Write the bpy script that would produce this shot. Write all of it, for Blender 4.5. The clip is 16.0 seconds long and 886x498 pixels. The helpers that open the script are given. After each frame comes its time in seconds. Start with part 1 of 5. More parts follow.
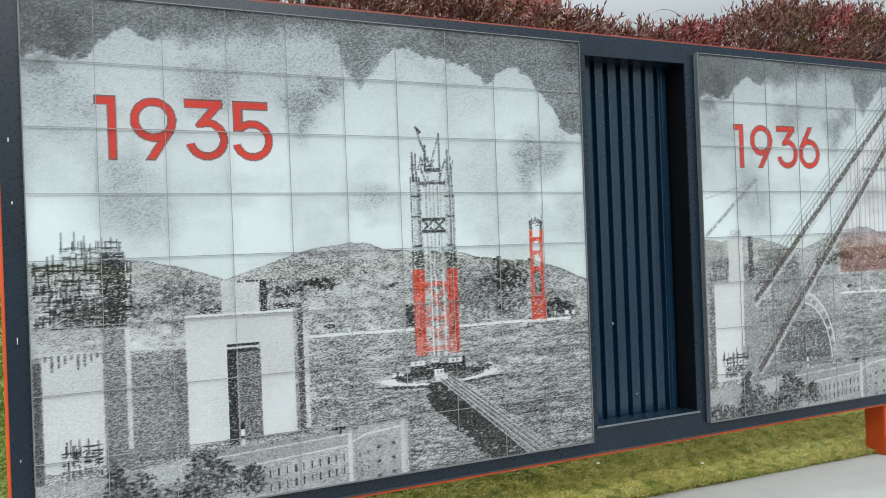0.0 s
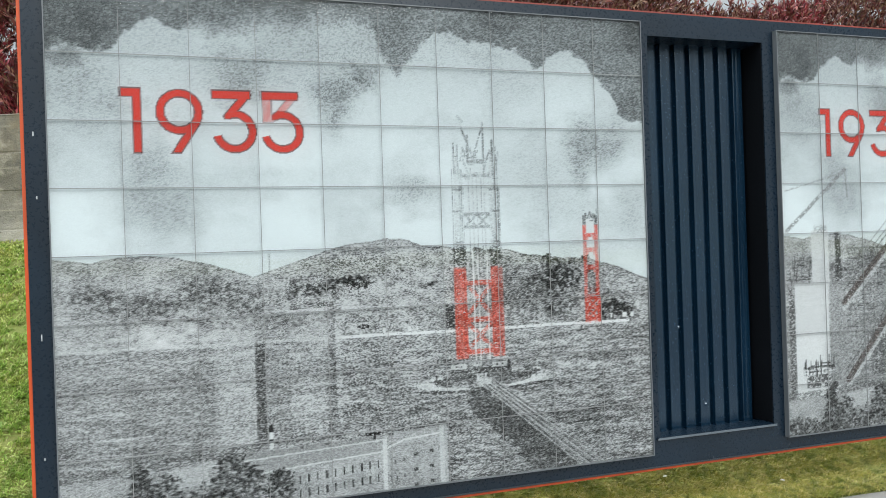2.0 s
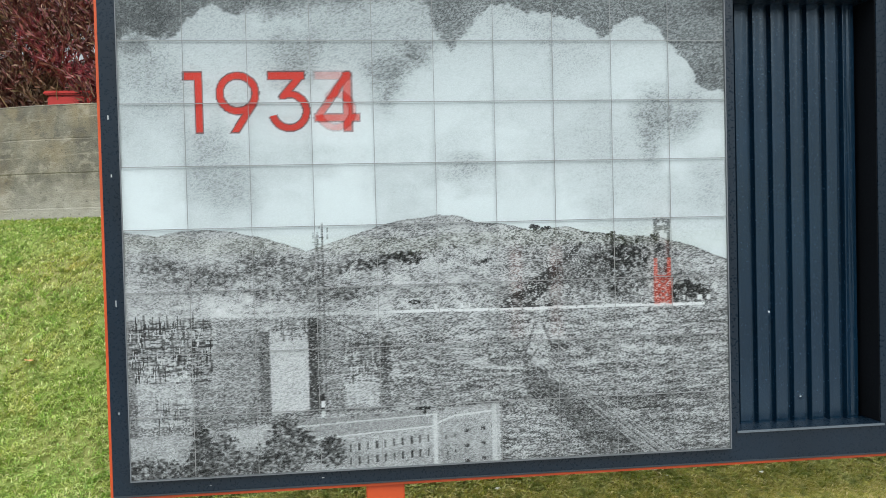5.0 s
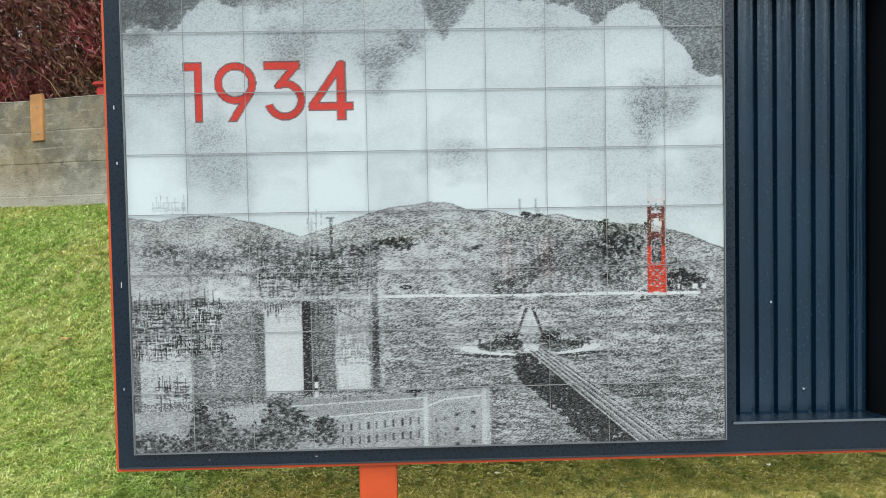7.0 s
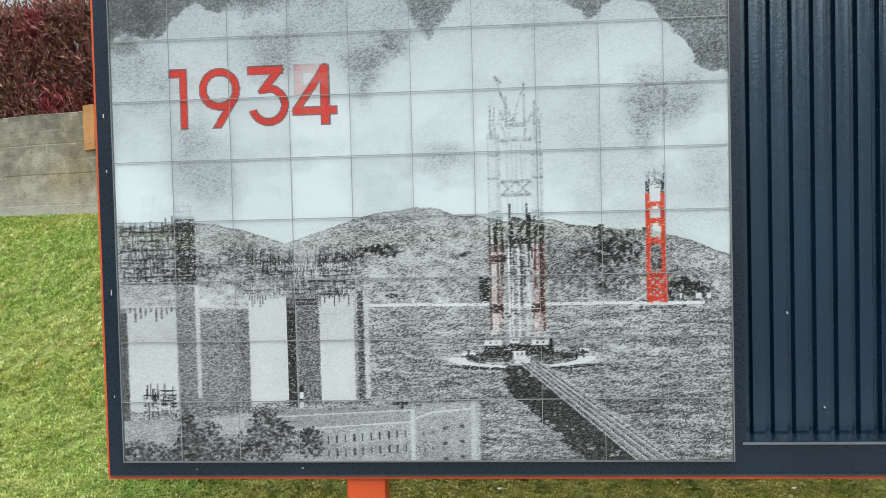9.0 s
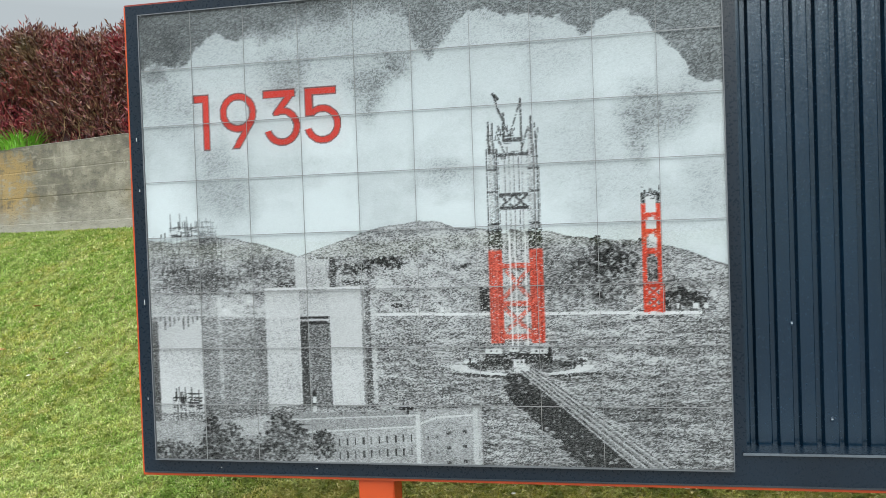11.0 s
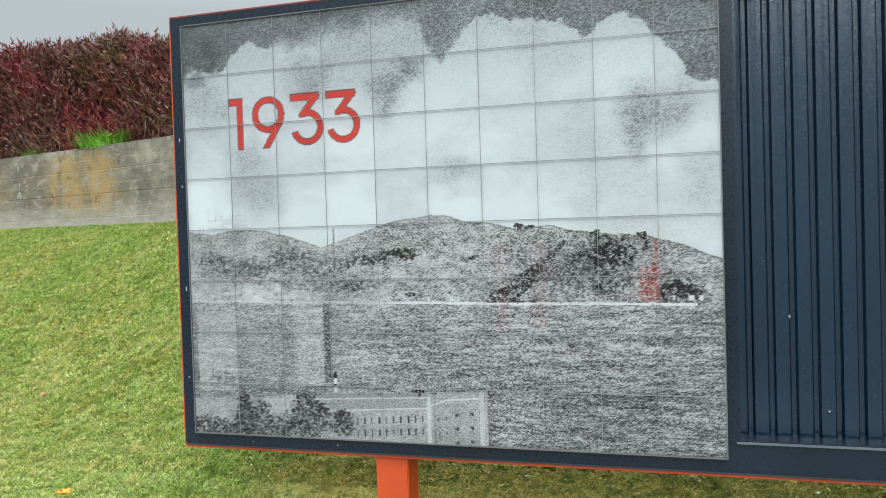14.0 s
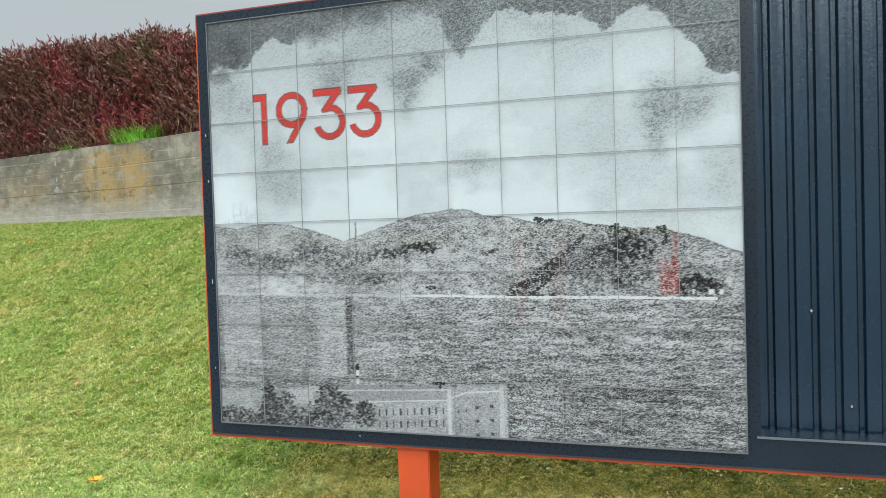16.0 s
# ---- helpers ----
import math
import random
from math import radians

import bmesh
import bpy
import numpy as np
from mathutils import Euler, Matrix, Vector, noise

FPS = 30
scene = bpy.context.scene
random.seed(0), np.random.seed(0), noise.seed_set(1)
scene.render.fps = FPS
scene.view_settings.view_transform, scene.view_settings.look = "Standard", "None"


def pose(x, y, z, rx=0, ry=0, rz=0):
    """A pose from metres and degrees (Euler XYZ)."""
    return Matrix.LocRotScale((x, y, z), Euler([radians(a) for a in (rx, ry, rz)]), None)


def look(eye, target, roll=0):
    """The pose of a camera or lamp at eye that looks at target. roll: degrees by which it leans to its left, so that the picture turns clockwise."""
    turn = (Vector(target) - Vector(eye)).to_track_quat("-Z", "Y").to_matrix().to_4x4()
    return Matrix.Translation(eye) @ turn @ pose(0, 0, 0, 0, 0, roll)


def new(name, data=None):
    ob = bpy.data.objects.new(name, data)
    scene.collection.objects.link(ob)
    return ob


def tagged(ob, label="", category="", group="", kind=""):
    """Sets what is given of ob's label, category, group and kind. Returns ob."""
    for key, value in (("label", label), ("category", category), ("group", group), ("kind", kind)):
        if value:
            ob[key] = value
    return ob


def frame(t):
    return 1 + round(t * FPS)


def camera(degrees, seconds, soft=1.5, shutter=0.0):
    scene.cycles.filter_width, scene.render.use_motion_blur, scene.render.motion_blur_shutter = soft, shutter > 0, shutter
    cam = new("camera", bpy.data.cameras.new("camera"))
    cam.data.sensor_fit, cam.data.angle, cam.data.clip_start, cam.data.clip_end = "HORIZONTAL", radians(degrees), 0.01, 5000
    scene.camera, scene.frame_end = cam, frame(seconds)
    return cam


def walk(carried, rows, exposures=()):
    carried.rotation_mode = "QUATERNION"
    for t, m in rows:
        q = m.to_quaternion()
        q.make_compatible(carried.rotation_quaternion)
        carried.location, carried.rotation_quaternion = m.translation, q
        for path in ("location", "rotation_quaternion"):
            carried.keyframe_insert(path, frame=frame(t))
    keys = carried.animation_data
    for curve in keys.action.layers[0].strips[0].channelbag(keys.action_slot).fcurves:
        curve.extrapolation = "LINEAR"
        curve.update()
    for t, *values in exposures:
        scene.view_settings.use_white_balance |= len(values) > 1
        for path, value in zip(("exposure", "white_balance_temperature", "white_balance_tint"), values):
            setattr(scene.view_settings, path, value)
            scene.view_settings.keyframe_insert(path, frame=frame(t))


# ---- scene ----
cam = camera(56.0, 16.0, soft=0.9)
METRES, EYE, TILT, LEAN, TURN = 3.48, 1.5, 0.0, 0.0, -26.3
ROWS = [
    (0.0, 0.0, 0.0, 0.0, 0.0, 0.1, 2.16),
    (0.5, 0.012, -0.0097, -0.0007, 1.46, 0.09, 2.31),
    (1.0, 0.0267, 0.0082, -0.001, 3.05, -0.04, 2.37),
    (1.5, 0.0568, 0.0447, -0.0027, 4.86, -0.12, 2.21),
    (2.0, 0.0843, 0.083, 0.0017, 6.85, -0.1, 1.92),
    (2.5, 0.1061, 0.1011, 0.0023, 9.16, -0.17, 1.6),
    (3.0, 0.1532, 0.1069, 0.0029, 11.67, -0.25, 1.47),
    (3.5, 0.2017, 0.1035, 0.0026, 14.13, -0.43, 1.54),
    (4.0, 0.2206, 0.1156, 0.0018, 16.19, -0.67, 1.64),
    (6.5, 0.3726, 0.1612, -0.0089, 24.11, -2.16, 1.05),
    (7.0, 0.393, 0.1655, -0.0064, 24.9, -2.15, 1.11),
    (7.5, 0.4103, 0.1998, -0.009, 25.72, -2.0, 1.13),
    (8.0, 0.4337, 0.2299, -0.0045, 26.96, -1.85, 1.17),
    (8.5, 0.4544, 0.253, -0.0025, 28.68, -1.85, 1.25),
    (9.0, 0.4997, 0.2729, -0.0056, 30.85, -1.79, 1.43),
    (11.5, 0.6557, 0.3135, 0.0029, 38.34, -1.13, 1.98),
    (12.0, 0.6605, 0.3122, 0.0041, 38.73, -1.06, 1.89),
    (12.5, 0.6665, 0.3168, 0.0038, 39.48, -0.98, 1.94),
    (13.0, 0.6934, 0.3344, -0.0025, 40.71, -1.02, 2.02),
    (13.5, 0.7321, 0.3342, -0.0072, 42.21, -1.2, 1.95),
    (14.0, 0.7809, 0.3333, -0.0038, 43.67, -1.43, 1.76),
    (14.5, 0.8109, 0.3493, -0.0022, 44.79, -1.69, 1.63),
    (15.0, 0.8248, 0.3589, -0.0015, 45.5, -1.84, 1.62),
    (15.5, 0.8216, 0.3535, -0.0026, 45.83, -1.89, 1.73),
    (16.0, 0.8023, 0.3401, -0.0035, 45.94, -1.83, 1.79),
]
walk(cam, [(t, pose(0, 0, EYE, TILT, LEAN, TURN) @ pose(METRES * x, METRES * y, METRES * z, 90 + pitch, roll, yaw)) for t, x, y, z, yaw, pitch, roll in ROWS],
     exposures=[(0.0, 0.45, 6300, 6), (16.0, 0.45, 6300, 6)])

# ---- world, sun, exposure ----
world = bpy.data.worlds.new("overcast_sky")
scene.world = world
world.use_nodes = True
wn, wl = world.node_tree.nodes, world.node_tree.links
wn.clear()
sky = wn.new("ShaderNodeTexSky")
sky.sky_type, sky.sun_disc = "NISHITA", False
sky.sun_elevation, sky.sun_rotation = radians(55), radians(200)
sky.dust_density, sky.ozone_density = 4.0, 1.0
grey = wn.new("ShaderNodeMix")
grey.data_type = "RGBA"
grey.inputs[0].default_value = 0.86
grey.inputs[7].default_value = (8.9, 9.4, 9.7, 1)
wl.new(sky.outputs[0], grey.inputs[6])
# an overcast dome: two to three times brighter overhead than along the horizon
up = wn.new("ShaderNodeTexCoord")
split = wn.new("ShaderNodeSeparateXYZ")
wl.new(up.outputs["Generated"], split.inputs[0])
dome = wn.new("ShaderNodeMapRange")
dome.inputs[1].default_value, dome.inputs[2].default_value = 0.25, 0.85
dome.inputs[3].default_value, dome.inputs[4].default_value = 0.047, 0.30
wl.new(split.outputs[2], dome.inputs[0])
bg = wn.new("ShaderNodeBackground")
wl.new(dome.outputs[0], bg.inputs[1])
wl.new(grey.outputs[2], bg.inputs[0])
wo = wn.new("ShaderNodeOutputWorld")
wl.new(bg.outputs[0], wo.inputs[0])
sun = new("sun", bpy.data.lights.new("sun", "SUN"))
sun.data.energy, sun.data.angle, sun.data.color = 1.12, radians(30), (1, 0.97, 0.92)
sun.matrix_world = look((4, -9, 8.5), (1.5, 5, 0))

# ---- materials ----


def nodes_of(name):
    m = bpy.data.materials.new(name)
    m.use_nodes = True
    nt = m.node_tree
    nt.nodes.clear()
    out = nt.nodes.new("ShaderNodeOutputMaterial")
    bsdf = nt.nodes.new("ShaderNodeBsdfPrincipled")
    nt.links.new(bsdf.outputs[0], out.inputs[0])
    return m, nt, bsdf


def noise_node(nt, scale, detail=4, vec=None, stretch=None, rough=0.55):
    co = nt.nodes.new("ShaderNodeTexCoord")
    n = nt.nodes.new("ShaderNodeTexNoise")
    n.inputs["Scale"].default_value, n.inputs["Detail"].default_value = scale, detail
    n.inputs["Roughness"].default_value = rough
    src = co.outputs["Object"] if vec is None else vec
    if stretch:
        mp = nt.nodes.new("ShaderNodeMapping")
        mp.inputs["Scale"].default_value = stretch
        nt.links.new(src, mp.inputs[0])
        src = mp.outputs[0]
    nt.links.new(src, n.inputs["Vector"])
    return n.outputs[0]


def ramp(nt, fac, stops):
    r = nt.nodes.new("ShaderNodeValToRGB")
    while len(r.color_ramp.elements) < len(stops):
        r.color_ramp.elements.new(0.5)
    for e, (p, c) in zip(r.color_ramp.elements, stops):
        e.position, e.color = p, (*c, 1) if len(c) == 3 else c
    nt.links.new(fac, r.inputs[0])
    return r.outputs[0]


def mix(nt, fac, a, b, blend="MIX"):
    x = nt.nodes.new("ShaderNodeMix")
    x.data_type, x.blend_type = "RGBA", blend
    for sock, v in ((x.inputs[0], fac), (x.inputs[6], a), (x.inputs[7], b)):
        if isinstance(v, (int, float)):
            sock.default_value = v
        elif isinstance(v, tuple):
            sock.default_value = (*v, 1)
        else:
            nt.links.new(v, sock)
    return x.outputs[2]


def math_node(nt, op, a, b=None, c=None):
    x = nt.nodes.new("ShaderNodeMath")
    x.operation = op
    for i, v in enumerate((a, b, c)):
        if v is None:
            continue
        if isinstance(v, (int, float)):
            x.inputs[i].default_value = v
        else:
            nt.links.new(v, x.inputs[i])
    return x.outputs[0]


def bump(nt, bsdf, height, strength, dist):
    b = nt.nodes.new("ShaderNodeBump")
    b.inputs["Strength"].default_value, b.inputs["Distance"].default_value = strength, dist
    nt.links.new(height, b.inputs["Height"])
    nt.links.new(b.outputs[0], bsdf.inputs["Normal"])


def painted(name, col, rough=0.4, wear=0.15, scale=14, bumps=0.1, gloss=0.5, waves=0.0, tint=(1, 1, 1)):
    """Paint on metal: faint mottling at two scales, scuffs in the gloss."""
    m, nt, b = nodes_of(name)
    big, fine = noise_node(nt, scale * 0.15), noise_node(nt, scale * 6)
    c = mix(nt, ramp(nt, big, [(0.35, (0, 0, 0)), (0.7, (1, 1, 1))]), tuple(v * (1 - wear) for v in col), tuple(min(1, v * (1 + wear)) for v in col))
    nt.links.new(c, b.inputs["Base Color"])
    nt.links.new(math_node(nt, "MULTIPLY_ADD", fine, 0.3, rough - 0.15), b.inputs["Roughness"])
    b.inputs["Specular IOR Level"].default_value = gloss
    b.inputs["Specular Tint"].default_value = (*tint, 1)
    height = fine
    if waves:
        height = math_node(nt, "ADD", fine, math_node(nt, "MULTIPLY", noise_node(nt, 1.0, 2, stretch=(26, 26, 1.1)), waves))
    bump(nt, b, height, bumps, 0.002)
    return m


NAVY = painted("navy_metal_paint", (0.0055, 0.0135, 0.0245), 0.30, gloss=0.4)
NAVY_DEEP = painted("navy_corrugated_paint", (0.0030, 0.0145, 0.0310), 0.22, gloss=0.9, bumps=0.35, waves=5.0, tint=(0.74, 0.88, 1.0))
ORANGE = painted("international_orange_paint", (0.50, 0.062, 0.007), 0.5)
# the same orange made darker and redder, shade put into the top edge's colour
EDGE_SHADED = painted("shaded_orange_paint", (0.22, 0.030, 0.018), 0.55)
# near-black for the shade on the recess's right side; the steel there is navy
RECESS_SHADE = painted("recess_shade_black", (0.0025, 0.0035, 0.0055), 0.75, gloss=0.15)
LEDGE = painted("greyed_navy_paint", (0.030, 0.038, 0.046), 0.35)
LIP_LIGHT = painted("navy_edge_highlight", (0.10, 0.12, 0.14), 0.35)
CHIP = painted("bare_primer", (0.45, 0.47, 0.48), 0.6)
REDBROWN = painted("dark_red_paint", (0.16, 0.02, 0.015), 0.5)

# ---- frame of reference of the mural wall ----
PLANE = 4.171          # front of the lens tiles
TILE = 0.305
LEFT, TOP = -0.0137, 2.739
COLS, ROWS_T = 10, 8
FRAME_Y = 4.207        # front of the steel frame
PITCH = TILE / 60      # width of one lens
THICK = PITCH * 2.98   # lens crown to print
SECOND = 3.993         # left edge of the second mural
END = SECOND + COLS * TILE + 0.104
BOT, HEAD = 0.211, 2.806
REC_L, REC_R, REC_B, REC_T = 3.104, 3.907, 0.375, 2.674
GROUND = -0.2


def mesh_from(name, bm, material, smooth=False):
    me = bpy.data.meshes.new(name)
    bm.to_mesh(me)
    bm.free()
    me.materials.append(material)
    if smooth:
        me.polygons.foreach_set("use_smooth", [True] * len(me.polygons))
    return me


def part(name, bm, material, parent=None, label="", smooth=False):
    ob = new(name, mesh_from(name, bm, material, smooth))
    ob.parent = parent
    return tagged(ob, label)


def box(x0, x1, y0, y1, z0, z1, bevel=0.0, bm=None):
    bm = bm or bmesh.new()
    made = bmesh.ops.create_cube(bm, size=1, matrix=Matrix.LocRotScale(((x0 + x1) / 2, (y0 + y1) / 2, (z0 + z1) / 2), None, (x1 - x0, y1 - y0, z1 - z0)))
    if bevel:
        edges = list({e for v in made["verts"] for e in v.link_edges})
        bmesh.ops.bevel(bm, geom=edges, offset=bevel, segments=2, affect="EDGES")
    return bm


# ---- the printed pictures of the murals, drawn in tile units (u right, v down) ----
def smooth(a, b, x):
    t = np.clip((x - a) / (b - a), 0, 1)
    return t * t * (3 - 2 * t)


class Sheet:
    """A picture drawn on a grid of points: grey or red inks over white."""

    def __init__(self, nu, nv, seed):
        self.rng = np.random.RandomState(seed)
        self.nu, self.nv = nu, nv
        self.u, self.v = np.meshgrid(np.linspace(0, COLS, nu), np.linspace(0, ROWS_T, nv))
        self.grain = self.rng.rand(nv, nu)
        # the screen: short level dashes a few lenses long, every grey equally frequent
        n = self.rng.rand(nv, nu)
        n = n + 0.75 * np.roll(n, 1, 1)
        rank = np.empty(n.size)
        rank[np.argsort(n, axis=None)] = np.linspace(0, 1, n.size)
        self.dash = rank.reshape(nv, nu)
        n = self.rng.rand(nv, nu)
        n = n + 0.6 * np.roll(n, 1, 1) + 0.5 * np.roll(n, 1, 0)
        rank = np.empty(n.size)
        rank[np.argsort(n, axis=None)] = np.linspace(0, 1, n.size)
        self.speck = rank.reshape(nv, nu)
        self.calm = np.interp(self.u, (0, 2.8, 4.6), (0.62, 0.8, 1.0))

    def clouds(self, scale_u, scale_v, octaves=5, seed=0):
        """Value noise in several octaves, 0 to 1."""
        rng = np.random.RandomState(seed)
        total, amp, norm = np.zeros_like(self.u), 1.0, 0.0
        for k in range(octaves):
            f = 2 ** k
            gu, gv = int(COLS * f / scale_u) + 3, int(ROWS_T * f / scale_v) + 3
            g = rng.rand(gv, gu)
            x, y = self.u * f / scale_u, self.v * f / scale_v
            i, j = x.astype(int), y.astype(int)
            a, b = x - i, y - j
            a, b = a * a * (3 - 2 * a), b * b * (3 - 2 * b)
            total += amp * ((g[j, i] * (1 - a) + g[j, i + 1] * a) * (1 - b) + (g[j + 1, i] * (1 - a) + g[j + 1, i + 1] * a) * b)
            norm += amp
            amp *= 0.55
        return total / norm

    def blob(self, cu, cv, ru, rv, e=0.4):
        d = np.sqrt(((self.u - cu) / ru) ** 2 + ((self.v - cv) / rv) ** 2)
        return 1 - smooth(1 - e, 1 + e, d)

    def window(self, u0, u1, v0, v1, pad=0.05):
        a, b = (int(np.clip((q / COLS) * (self.nu - 1), 0, self.nu)) for q in (u0 - pad, u1 + pad + 0.03))
        c, d = (int(np.clip((q / ROWS_T) * (self.nv - 1), 0, self.nv)) for q in (v0 - pad, v1 + pad + 0.03))
        return slice(c, d), slice(a, b)

    def put(self, img, mask, col, k=1.0, at=None):
        """Cover img with an ink, within the window at, where the mask says so."""
        at = at or (slice(None), slice(None))
        col = np.asarray(col, float)
        if col.ndim == 2:
            col = (col if col.shape == mask.shape else col[at])[:, :, None]
        m = (mask * k)[:, :, None]
        img[at] = img[at] * (1 - m) + col * m

    def rect(self, img, u0, u1, v0, v1, col, k=1.0, e=0.008, rough=0.0):
        at = self.window(u0, u1, v0, v1, e + 0.02)
        u, v = self.u[at], self.v[at]
        m = smooth(u0 - e, u0 + e, u) * (1 - smooth(u1 - e, u1 + e, u)) * smooth(v0 - e, v0 + e, v) * (1 - smooth(v1 - e, v1 + e, v))
        if rough:
            m = m * (self.dash[at] > rough)
        self.put(img, m, col, k, at)

    def stroke(self, u0, v0, u1, v1, w, at=None):
        at = at or (slice(None), slice(None))
        u, v = self.u[at], self.v[at]
        du, dv = u1 - u0, v1 - v0
        t = np.clip(((u - u0) * du + (v - v0) * dv) / (du * du + dv * dv + 1e-9), 0, 1)
        d = np.hypot(u - u0 - t * du, v - v0 - t * dv)
        return 1 - smooth(w / 2 - 0.012, w / 2 + 0.012, d)

    def line(self, img, u0, v0, u1, v1, w, col, k=1.0, rough=0.0):
        at = self.window(min(u0, u1), max(u0, u1), min(v0, v1), max(v0, v1), w + 0.02)
        m = self.stroke(u0, v0, u1, v1, w, at)
        if rough:
            m = m * (self.speck[at] > rough)
        self.put(img, m, col, k, at)

    def poles(self, img, u0, u1, v0, v1, seed, n, upright=0.5, tone=0.15, k=1.0, long=0.25):
        """Scaffolding: many short broken poles and boards."""
        rng = np.random.RandomState(seed)
        for _ in range(n):
            x, y = u0 + rng.rand() * (u1 - u0), v0 + rng.rand() * (v1 - v0)
            t, q = tone + rng.uniform(-0.06, 0.12), rng.uniform(0.3, 1.0) * long
            if rng.rand() < upright:
                self.rect(img, x, x + 0.017, max(v0, y - q / 2), min(v1, y + q / 2), t, k, 0.006)
            else:
                self.rect(img, max(u0, x - q / 2), min(u1, x + q / 2), y, y + 0.016, t, k, 0.006)

    def screen(self, img):
        """Break the tones into dashes of ink; near-white stays clean, the sky takes a finer screen."""
        tone = img.mean(2)
        red = np.clip((img[:, :, 0] - img[:, :, 1]) * 4, 0, 1)
        sky = smooth(4.05, 3.85, self.v)
        grain = self.dash * (1 - sky) + self.speck * sky
        mark = 0.07 + 0.88 * smooth(-0.26, 0.26, tone - 0.04 - (0.08 + 0.84 * grain))
        k = np.clip((0.85 - tone) / 0.16, 0, 1) * (0.39 - 0.17 * sky) * (1 - 0.55 * red) * self.calm
        out = tone + (mark - tone) * k
        img *= (out / np.maximum(tone, 0.05))[:, :, None]
        return img

    def tiles(self, img):
        """Each tile was printed a little lighter or darker than the next."""
        rng = np.random.RandomState(77)
        g = rng.uniform(0.972, 1.018, (ROWS_T + 1, COLS + 1))
        img *= g[self.v.astype(int), self.u.astype(int)][:, :, None]
        return img


INK_RED = (0.81, 0.265, 0.225)
INK_EDGE = (0.36, 0.20, 0.20)
INK_TOWER = (0.84, 0.29, 0.21)


def digit(s, ch, u, v, grow=0.0):
    """A round geometric numeral; u is its left edge, v its top."""
    at = s.window(u, u + 0.8, v, v + 1.0, 0.1)
    x, y = s.u[at] - u, s.v[at] - v
    w, g = 0.096, grow
    box_ = lambda a, b, c, d: ((x > a - g) & (x < b + g) & (y > c - g) & (y < d + g)).astype(float)
    ring = lambda cx, cy, r: (abs(np.hypot(x - cx, y - cy) - r) < w / 2 + g).astype(float)
    line = lambda a, b, c, d: (s.stroke(u + a, v + b, u + c, v + d, w + 2 * g, at) > 0.5) & (y < 0.96 + g) & (y > -g)
    if ch == "1":
        m = np.maximum(box_(0.175, 0.275, 0, 0.96), box_(0, 0.2, 0, 0.115))
    elif ch == "9":
        m = np.maximum(ring(0.345, 0.34, 0.282), line(0.60, 0.48, 0.27, 1.0) * (y > 0.3))
    elif ch == "6":
        m = np.maximum(ring(0.345, 0.62, 0.282), line(0.09, 0.48, 0.42, -0.04) * (y < 0.66))
    elif ch in "35":
        a = np.degrees(np.arctan2(-(y - 0.63), x - 0.36))
        a = np.where(a < -165, a + 360, a)
        m = ring(0.36, 0.63, 0.272) * (a < (105 if ch == "3" else 135))
        if ch == "3":
            m = np.maximum(m, box_(0.04, 0.60, 0, 0.115))
            m = np.maximum(m, line(0.56, 0.05, 0.26, 0.40) * (y < 0.43 + g))
        else:
            m = np.maximum(m, box_(0.07, 0.61, 0, 0.11))
            m = np.maximum(m, box_(0.07, 0.185, 0, 0.47))
    else:
        m = np.maximum(box_(0.50, 0.62, 0.02, 0.96), box_(0.03, 0.75, 0.69, 0.80))
        m = np.maximum(m, line(0.56, 0.05, 0.07, 0.74) * (y < 0.80 + g))
    return m, at


def year(s, img, text, u=1.0, v=1.5):
    for grow, ink in ((0.020, INK_EDGE), (0.0, INK_RED)):
        for ch, at in zip(text, (0.0, 0.49, 1.29, 2.03)):
            m, win = digit(s, ch, u + at, v, grow)
            s.put(img, m, ink, 1.0 if grow == 0 else 0.75, win)
    return img


RIDGE_U = (0, 0.5, 0.8, 1.5, 2.3, 2.85, 3.3, 3.9, 4.35, 5.0, 5.4, 5.65, 6.1, 6.6, 7.15, 7.6, 8.2, 8.85, 9.4, 10)
RIDGE_V = (4.03, 4.10, 4.04, 4.03, 4.22, 4.40, 4.27, 4.07, 3.95, 3.86, 3.90, 4.0, 4.03, 4.16, 4.11, 4.21, 4.28, 4.34, 4.5, 4.74)
# dark cloud: how far it hangs down from the upper edge, and how crisp its lower rim is
CLOUD_U = (0, 0.9, 1.02, 1.3, 1.55, 1.85, 2.0, 2.6, 3.2, 3.7, 4.1, 4.9, 5.05, 5.3, 5.65, 6.0, 6.5, 7.0, 7.4, 7.9, 8.05, 8.3, 8.75, 9.0, 9.25, 9.6, 10)
CLOUD_V = (0.97, 0.93, 0.78, 0.55, 0.46, 0.66, 0.62, 0.75, 0.55, 0.65, 0.42, 0.5, 0.95, 1.27, 0.75, 0.36, 0.5, 0.5, 0.66, 0.95, 0.80, 0.58, 0.70, 0.98, 1.3, 1.8, 1.95)
# soft grey cloud lower down: centre, size, strength
PUFFS = ((4.75, 1.22, 0.22, 0.16, 0.62), (4.45, 1.38, 0.2, 0.14, 0.45), (4.25, 1.62, 0.2, 0.32, 0.5), (8.72, 2.4, 0.26, 0.5, 0.5), (9.25, 2.3, 0.3, 0.35, 0.42), (0.15, 1.12, 0.2, 0.14, 0.5),
         (0.5, 1.6, 0.6, 0.5, 0.2), (9.75, 3.3, 0.28, 0.4, 0.26), (1.5, 3.3, 0.5, 0.35, 0.32), (2.7, 1.3, 0.4, 0.35, 0.34), (1.45, 2.7, 0.45, 0.3, 0.34), (5.5, 3.15, 0.45, 0.22, 0.26))
